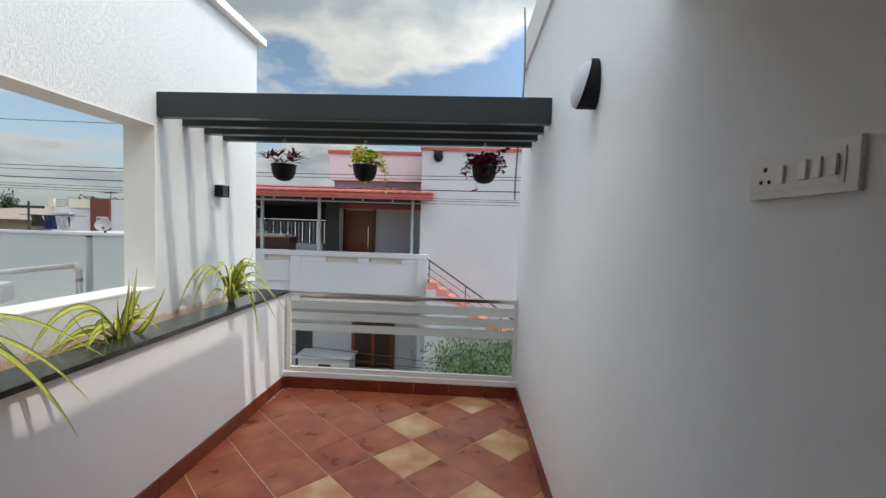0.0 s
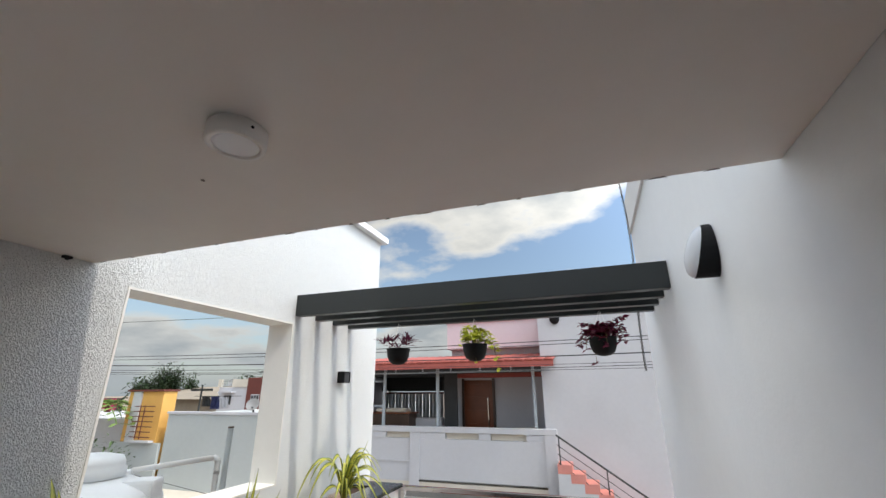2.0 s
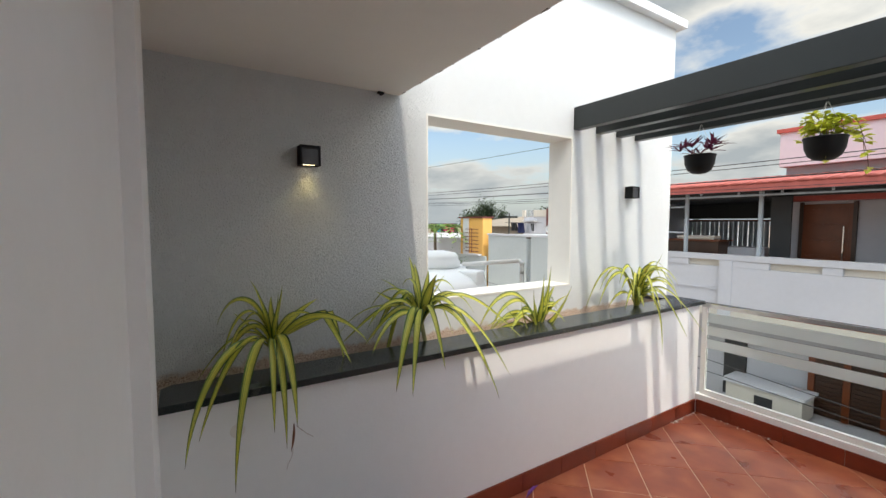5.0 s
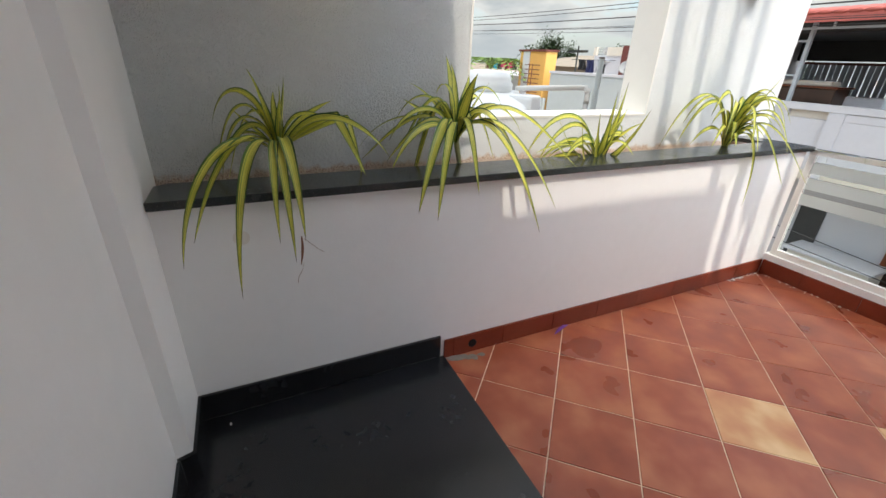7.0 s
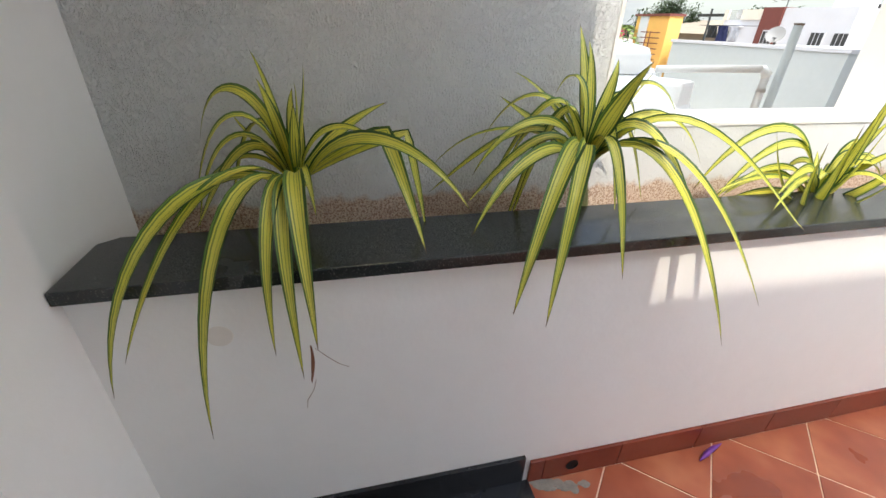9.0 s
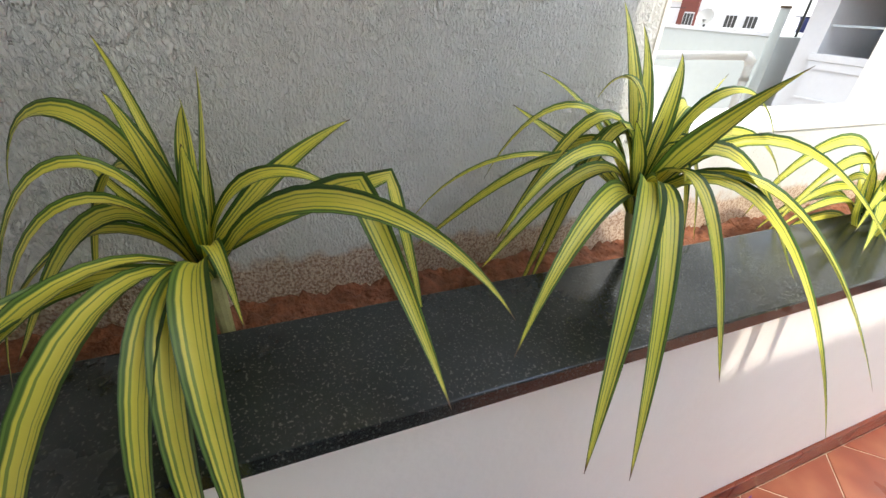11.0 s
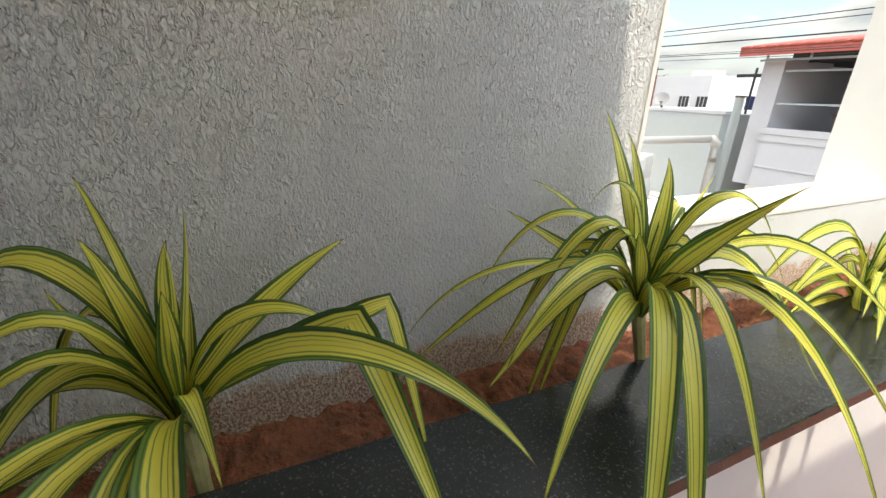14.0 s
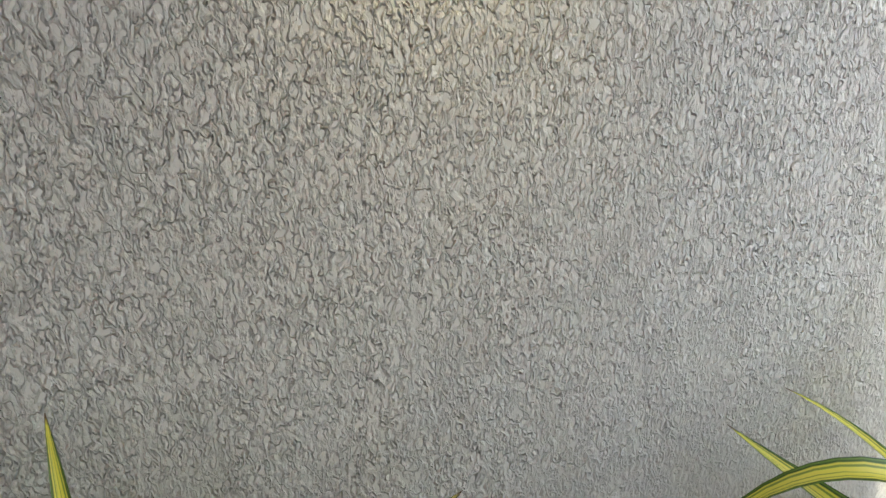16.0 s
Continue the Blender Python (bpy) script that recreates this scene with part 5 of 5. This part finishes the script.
tee_pole(-11.75, 12.6, 1.08, 0.95, 1.0, "dark T-shaped clothes-line pole on the flat roof")
tee_pole(-6.9, 12.9, 1.08, 1.1, 0.9, "dark T-shaped clothes-line pole on the flat roof")
tee_pole(-26.4, 32.0, 2.2, 1.5, 1.1, "thin roof aerial on the white house")
for k, (x, y, z, w, h, m) in enumerate(((-13.6, 15, 1.1, 0.5, 0.5, "shirt_blue"), (-13.1, 15, 1.12, 0.45, 0.45, "nwhite"), (-14.1, 15, 1.2, 0.5, 0.4, "nshadow"),
                                       (-17.5, 13.5, 1.09, 0.6, 0.45, "shirt_pink"), (-18.2, 13.5, 1.14, 0.5, 0.4, "shirt_pink"), (-18.9, 13.5, 1.04, 0.5, 0.5, "shirt_teal"), (-19.6, 13.5, 1.04, 0.6, 0.5, "maroon"),
                                       (-6.5, 14.3, 1.15, 0.4, 0.35, "shirt_pink"), (-7.6, 14.3, 1.15, 0.5, 0.35, "shirt_blue"), (-17.2, 13.5, 1.04, 0.4, 0.5, "nshadow"), (-17.85, 13.5, 1.0, 0.35, 0.54, "maroon"), (-18.55, 13.5, 1.04, 0.4, 0.5, "nshadow"), (-19.25, 13.5, 1.08, 0.35, 0.46, "shirt_blue"))):
    bm = bmesh.new()
    for i in range(7):
        for j in range(5):
            bm.verts.new((w * (i / 6 - 0.5), 0.04 * math.sin(i * 1.9 + j * 0.7), -h * j / 4))
    bm.verts.ensure_lookup_table()
    for i in range(6):
        for j in range(4):
            bm.faces.new([bm.verts[q] for q in (i * 5 + j, (i + 1) * 5 + j, (i + 1) * 5 + j + 1, i * 5 + j + 1)])
    bmesh.ops.solidify(bm, geom=list(bm.faces), thickness=0.02)
    ob = part("laundry", bm, M[m])
    ob.location = (x, y, z + h)
    tagged(ob, {"shirt_blue": "dark blue", "shirt_pink": "bright pink", "shirt_teal": "teal", "maroon": "maroon", "nwhite": "white", "nshadow": "black"}[m] + " laundry drying on a roof clothes line", "laundry", "laundry on the roofs")
structure(box("clothes_line", (-14.8, 15.0, 1.60), (-12.2, 15.02, 1.62), M["cable"]), "clothes line over the flat roof", "cable")
structure(box("clothes_line", (-20.4, 13.5, 1.54), (-17.0, 13.52, 1.56), M["cable"]), "clothes line over the terrace", "cable")
structure(box("clothes_line", (-8.0, 14.3, 1.50), (-6.2, 14.32, 1.52), M["cable"]), "clothes line over the flat roof", "cable")
structure(box("terrace_house", (-24, 12.2, -3.5), (-14.6, 17, 0.85), M["nwhite"]), "low white terrace house", "house")
structure(box("rear_house", (-40, 32, -3.5), (-30.5, 44, 1.2), M["roof_brown"]), "old low house", "house")
bm = bmesh.new()
for x in (-41, -29.6):
    for y, z in ((31, 1.2), (38, 2.4), (45, 1.2)):
        bm.verts.new((x, y, z))
bm.verts.ensure_lookup_table()
for q in ((0, 1, 4, 3), (1, 2, 5, 4), (0, 2, 1), (3, 4, 5)):
    bm.faces.new([bm.verts[i] for i in q])
structure(part("rear_roof", bm, M["roof_brown"]), "low pitched roof of weathered cement sheets", "roof")
r = random.Random(5)
for k in range(26):
    x, y = -95 + k * 6.5 + r.uniform(-2, 2), 55 + r.uniform(0, 30)
    h = r.uniform(-0.8, 2.0)
    structure(box("far_house", (x, y, -3.5), (x + r.uniform(4, 7), y + 8, h), M[r.choice(("nwhite", "nbeige", "greywall", "npink"))]), "distant flat-roofed house", "house")


def tree(x, y, z, h, spread, seed, label, n=1500, size=0.16, leaf="leaf_dark"):
    e = empty("tree", (x, y, z), label, "tree", "trees")
    r = random.Random(seed)
    bm = bmesh.new()
    add_tube(bm, [(0, 0, 0), (0.05 * h * r.uniform(-1, 1), 0, h * 0.35), (0, 0, h * 0.7)], 0.035 * h, 8, taper=(1, 0.7, 0.35))
    ends = []
    for k in range(9):
        a, b = k * 2.4, h * r.uniform(0.3, 0.6)
        end = Vector((math.cos(a) * spread * r.uniform(0.4, 0.8), math.sin(a) * spread * r.uniform(0.4, 0.8), h * r.uniform(0.6, 0.92)))
        add_tube(bm, [(0, 0, b), (end.x * 0.5, end.y * 0.5, (b + end.z) / 2 + 0.1), end], 0.012 * h, 5, taper=(1, 0.7, 0.3))
        ends.append(end)
    part("trunk", bm, M["bark"], e)
    bm = bmesh.new()
    for k in range(n):
        c = ends[k % len(ends)]
        p = c + Vector((r.gauss(0, spread * 0.26), r.gauss(0, spread * 0.26), r.gauss(0, h * 0.10)))
        d = Vector((r.uniform(-1, 1), r.uniform(-1, 1), r.uniform(-0.8, 0.6)))
        blade(bm, p, d, Vector((0, 0, 1)), size * r.uniform(0.7, 1.5), size * 0.5)
    part("crown", bm, M[leaf], e)
    return e


tree(2.2, 9.6, -3.5, 2.7, 1.15, 3, "bushy green shrub beside the street stair", 5200, 0.075, "leaf_far")
tree(-43.5, 36, -3.5, 7.4, 1.5, 4, "dark green tree behind the roofs", 3600, 0.26)
tree(-41.0, 37, -3.5, 6.6, 0.9, 5, "dark green tree behind the roofs", 2200, 0.26)
tree(-28, 44, -3.5, 6.0, 3.2, 6, "round dark green tree behind the roofs", 2600, 0.5)
tree(-23.5, 46, -3.5, 5.8, 3.0, 7, "round dark green tree behind the roofs", 2400, 0.5)
tree(-52, 60, -3.5, 7.5, 3.2, 8, "distant dark green tree", 1500, 0.7)
tree(-66, 52, -3.5, 7.5, 3.5, 9, "distant dark green tree", 1500, 0.7)


def palm(x, y, z, h):
    e = empty("palm", (x, y, z), "young palm with feathery fronds near the terrace", "palm")
    bm = bmesh.new()
    add_tube(bm, [(0, 0, 0), (0.05, 0, h * 0.5), (0, 0, h)], 0.10, 8, taper=(1, 0.8, 0.7))
    part("trunk", bm, M["bark"], e)
    r = random.Random(2)
    for k in range(12):
        a = k * 2.4
        out = Vector((math.cos(a), math.sin(a), 0))
        pts = [Vector((0, 0, h)), Vector((0, 0, h + 0.7)) + out * 0.5, Vector((0, 0, h + 0.5)) + out * 1.3, Vector((0, 0, h - 0.3)) + out * 1.8]
        line = [bez(pts, t / 12) for t in range(13)]
        bm = bmesh.new()
        add_tube(bm, line, 0.015, 5)
        side = out.cross(Vector((0, 0, 1)))
        for p in line[2:]:
            for s in (-1, 1):
                for q in (0, 0.05, 0.10):
                    blade(bm, p + out * q, side * s + out * 0.5, Vector((0, 0, 1)), 0.42, 0.08)
        part("frond", bm, M["palm_leaf"], e)


M["palm_leaf"] = mat_base("palm_leaf", (0.16, 0.26, 0.05), 0.5, var=0.3)
palm(-15.1, 10.9, -3.5, 4.6)
tree(-12.2, 9.8, -3.5, 3.6, 0.9, 12, "slender green shrub below the roofs", 900, 0.12, "leaf_far")

# ---- cables over the street ----
def cable(points, radius, label, sag=0.3):
    """A hanging cable as a curve between two points."""
    a, b = Vector(points[0]), Vector(points[1])
    cu = bpy.data.curves.new("cable", "CURVE")
    cu.dimensions = "3D"
    cu.bevel_depth = radius
    cu.bevel_resolution = 1
    sp = cu.splines.new("POLY")
    sp.points.add(24)
    for k in range(25):
        t = k / 24
        p = a.lerp(b, t) - Vector((0, 0, sag * 4 * t * (1 - t)))
        sp.points[k].co = (*p, 1)
    cu.materials.append(M["cable"])
    ob = new("cable", cu)
    tagged(ob, label, "cable", "cables over the street", "structure")


for z, y, dz, rr in ((4.32, 9.0, -0.55, 0.007), (3.22, 9.0, -0.28, 0.008), (3.12, 9.1, -0.22, 0.007), (3.02, 9.0, -0.42, 0.012), (2.86, 9.05, -0.5, 0.007)):
    cable(((-24, y, z), (12, y + 0.3, z + dz)), rr, "thin overhead cable across the street", 0.4)
for z in (2.34, 2.22):
    cable(((-16, 10.4, z + 0.2), (9, 10.4, z)), 0.006, "thin overhead cable along the neighbour's front", 0.12)
cable(((-16, 9.5, 0.4), (9, 9.5, -1.9)), 0.007, "low cable slung across the street", 0.25)
cable(((-16, 9.3, 0.1), (4, 9.6, -1.7)), 0.007, "low cable slung across the street", 0.25)

# ---- small things ----
M["petal"] = mat_base("purple_petal", (0.16, 0.03, 0.26), 0.5, var=0.3, var_scale=60)
M["chip"] = mat_base("bare_cement", (0.26, 0.23, 0.20), 0.9, var=0.3, var_scale=30)


def loose_rod():
    e = empty("loose_rod", (1.95, 4.06, 2.497), "short dark metal rod lying across the pergola", "rod")
    bm = bmesh.new()
    add_tube(bm, [(-0.10, -0.02, 0.004), (0.02, 0.0, 0.045), (0.16, 0.03, 0.115)], 0.008, 8)
    part("rod", bm, M["black"], e)


loose_rod()
r = random.Random(21)
bm = bmesh.new()
for k in range(16):
    x = XB + 0.1 + k * 0.165 + r.uniform(-0.05, 0.05)
    w, d = r.uniform(0.008, 0.035), r.uniform(0.004, 0.014)
    pts = [(x - w, YS + 0.0008, ZC - 0.0008), (x + w, YS + 0.0008, ZC - 0.0008), (x + w * 0.6, YS - d, ZC - 0.0012), (x - w * 0.3, YS - d * 0.7, ZC - 0.0012)]
    bm.faces.new([bm.verts.new(p) for p in pts])
structure(part("slab_edge_chips", bm, M["chip"]), "small chipped spots along the slab's front edge", "chips")

structure(box("baseboard_granite_east", (XN - 0.013, 0.60, 0.022), (XN, 1.66, 0.142), M["granite"]), "polished black granite baseboard", "baseboard")
bm = bmesh.new()
add_tube(bm, [(0.022, -0.05, 0), (0.010, -0.015, 0.012), (-0.004, 0.03, 0.016), (-0.020, 0.085, 0.004)], 0.010, 8, taper=(0.2, 1, 0.9, 0.15))
ob = part("fallen_leaf", bm, M["petal"])
ob.location = (0.050, 2.395, 0.008)
tagged(ob, "small curled purple leaf lying on the red tiles", "leaf")
bm = bmesh.new()
add_lathe(bm, [(0.024, 0.0), (0.024, 0.012), (0.020, 0.012), (0.020, 0.001)], sides=20)
bmesh.ops.transform(bm, matrix=Matrix.Translation((0.0125, 1.845, 0.052)) @ Matrix.Rotation(math.pi / 2, 4, "Y") @ Matrix.Diagonal((1, 1, 0.2, 1)), verts=bm.verts)
structure(part("drain_hole", bm, M["black"]), "small round drain hole in the skirting", "drain")
bm = bmesh.new()
add_lathe(bm, [(0.028, 0.0), (0.026, 0.0006)], sides=24)
bmesh.ops.transform(bm, matrix=Matrix.Translation((0.0005, 0.855, 0.79)) @ Matrix.Rotation(math.pi / 2, 4, "Y"), verts=bm.verts)
structure(part("stain", bm, M["stain"] if "stain" in M else mat_base("filler_patch", (0.76, 0.72, 0.68), 0.7)), "faint round filler patch on the planter wall", "patch")
r = random.Random(11)
for k in range(14):
    bm = bmesh.new()
    bmesh.ops.create_icosphere(bm, subdivisions=1, radius=r.uniform(0.004, 0.012), matrix=Matrix.Diagonal((1, 1.3, 0.7, 1)))
    ob = part("soil_clod", bm, M["soil"])
    ob.location = (r.uniform(-0.40, -0.20), r.uniform(0.7, 4.1), 0.848)
    tagged(ob, "small lump of red soil lying in the planter", "soil clod", "soil clods")

# smear of set cement at the foot of the landing's corner
bm = bmesh.new()
r = random.Random(4)
for k in range(34):
    t = k / 33
    bmesh.ops.create_icosphere(bm, subdivisions=1, radius=1.0, matrix=Matrix.Translation((0.018 + 0.05 * t + r.uniform(-0.012, 0.012), 1.70 + 0.20 * t * r.uniform(0.6, 1), 0.0012))
                               @ Matrix.Diagonal((r.uniform(0.008, 0.02), r.uniform(0.01, 0.026), 0.0016, 1)))
structure(part("cement_smear", bm, M["chip"]), "grey smear of set cement on the tiles by the drain hole", "cement")

# spilt wall putty along the foot of the skirting, and a clip left in the corner of the slab
M["putty"] = mat_base("dried_putty", (0.74, 0.68, 0.62), 0.9, var=0.2, var_scale=60, bump=0.002, bump_scale=160)
r = random.Random(31)
for name, (x0, y0), (x1, y1), count in (("putty_smear", (0.024, 3.98), (0.022, 4.32), 40), ("putty_smear", (2.10, 4.33), (2.24, 4.10), 46), ("putty_smear", (0.05, 4.345), (0.60, 4.352), 26)):
    bm = bmesh.new()
    for k in range(count):
        t = r.random()
        bmesh.ops.create_icosphere(bm, subdivisions=1, radius=1.0, matrix=Matrix.Translation((x0 + (x1 - x0) * t + r.gauss(0, 0.008), y0 + (y1 - y0) * t + r.gauss(0, 0.008), 0.001))
                                   @ Matrix.Diagonal((r.uniform(0.002, 0.009), r.uniform(0.002, 0.012), 0.0014, 1)))
    structure(part(name, bm, M["putty"]), "crumbs of dried white putty on the tiles along the skirting", "putty")
bm = bmesh.new()
add_box(bm, (-0.012, -0.018, -0.012), (0.012, 0.018, 0.0), 0.003)
add_box(bm, (-0.004, -0.006, -0.019), (0.004, 0.006, -0.012), 0.001)
ob = part("cable_clip", bm, M["black"])
ob.location = (XB + 0.013, 1.66, ZC)
tagged(ob, "small black plastic clip in the corner under the roof slab", "cable clip")
bm = bmesh.new()
add_lathe(bm, [(0.006, 0.0), (0.006, 0.002), (0.003, 0.0035)], sides=12)
ob = part("anchor_plug", bm, M["chip"])
ob.matrix_world = Matrix.Translation((0.761, 1.329, ZC)) @ Matrix.Rotation(math.pi, 4, "X")
tagged(ob, "small grey wall plug in the white ceiling", "wall plug")

# ---- floor and skirting tiles, last ----
STEP = 0.2383          # half a tile's diagonal
LX, LY = 0.205, 2.744  # one corner of the lattice
floor = empty("floor", (1.14, 3.0, 0.0), "floor of red terracotta tiles laid on the diagonal, some worn to ochre", "floor", kind="structure")


def clip(poly, axis, limit, keep_less):
    out = []
    for i, a in enumerate(poly):
        b = poly[(i + 1) % len(poly)]
        ina, inb = (a[axis] <= limit) == keep_less, (b[axis] <= limit) == keep_less
        if ina:
            out.append(a)
        if ina != inb:
            t = (limit - a[axis]) / (b[axis] - a[axis])
            out.append((a[0] + (b[0] - a[0]) * t, a[1] + (b[1] - a[1]) * t))
    return out


LIGHT = {(5, 2), (5, 4), (8, 3), (3, 0), (7, 0), (7, 6), (9, 0)}
whole = {}
r = random.Random(8)
for i in range(-2, 11):
    for j in range(-6, 9):
        if (i + j) % 2 == 0:
            continue
        cx, cy, h = LX + i * STEP - j * 0.004, LY + j * STEP + i * 0.0095, STEP - 0.0036
        poly = [(cx - h, cy - 0.0095), (cx + 0.004, cy - h), (cx + h, cy + 0.0095), (cx - 0.004, cy + h)]
        full = cx - h > 0.014 and cx + h < XR - 0.014 and cy - h > 1.684 and cy + h < YE - 0.014
        for axis, limit, less in ((0, 0.014, False), (0, XR - 0.014, True), (1, 1.684, False), (1, YE - 0.014, True)):
            poly = clip(poly, axis, limit, less) if poly else poly
        if len(poly) < 3:
            continue
        mat = M["tile_light"] if (i, j) in LIGHT else M["tile"]
        key = mat.name
        if full and key in whole:
            ob = new("tile", whole[key])
            ob.parent = floor
        else:
            bm = bmesh.new()
            lo = [bm.verts.new((x - cx, y - cy, -0.010)) for x, y in poly]
            md = [bm.verts.new((x - cx, y - cy, -0.0015)) for x, y in poly]
            c = Vector((sum(x for x, _ in poly) / len(poly) - cx, sum(y for _, y in poly) / len(poly) - cy, 0))
            hi = [bm.verts.new((v.co.x + (c.x - v.co.x) * 0.012, v.co.y + (c.y - v.co.y) * 0.012, 0.0)) for v in md]
            bm.faces.new(hi)
            for a, b in ((lo, md), (md, hi)):
                for k in range(len(poly)):
                    q = (k + 1) % len(poly)
                    bm.faces.new((a[k], a[q], b[q], b[k]))
            bmesh.ops.recalc_face_normals(bm, faces=bm.faces)
            ob = part("tile", bm, mat, floor)
            if full:
                whole[key] = ob.data
        ob.location = (cx - 1.14, cy - 3.0, r.uniform(-0.0006, 0.0004))

skirting = empty("baseboard", (1.14, YE, 0.0), "dark red glazed tile skirting around the balcony", "baseboard", kind="structure")


def skirt(a, b):
    box("tile", a, b, M["tile_wall"], skirting, "", 0.002, skirting.location)


y = 1.684
cuts = [1.682, 1.735, 2.035, 2.372, 2.709, 3.046, 3.383, 3.720, 4.057, YE - 0.014]
for a, b in zip(cuts, cuts[1:]):
    if b - a > 0.03:
        skirt((0.0005, a + 0.001, -0.01), (0.0125, b - 0.0015, 0.109))
        skirt((XR - 0.0125, a + 0.001, -0.01), (XR - 0.0005, b - 0.0015, 0.109))
cuts = [0.0135, 0.282, 0.62, 0.957, 1.294, 1.631, 1.968, XR - 0.0135]
for a, b in zip(cuts, cuts[1:]):
    skirt((a, YE - 0.0125, -0.01), (b - 0.002, YE - 0.0005, 0.109))
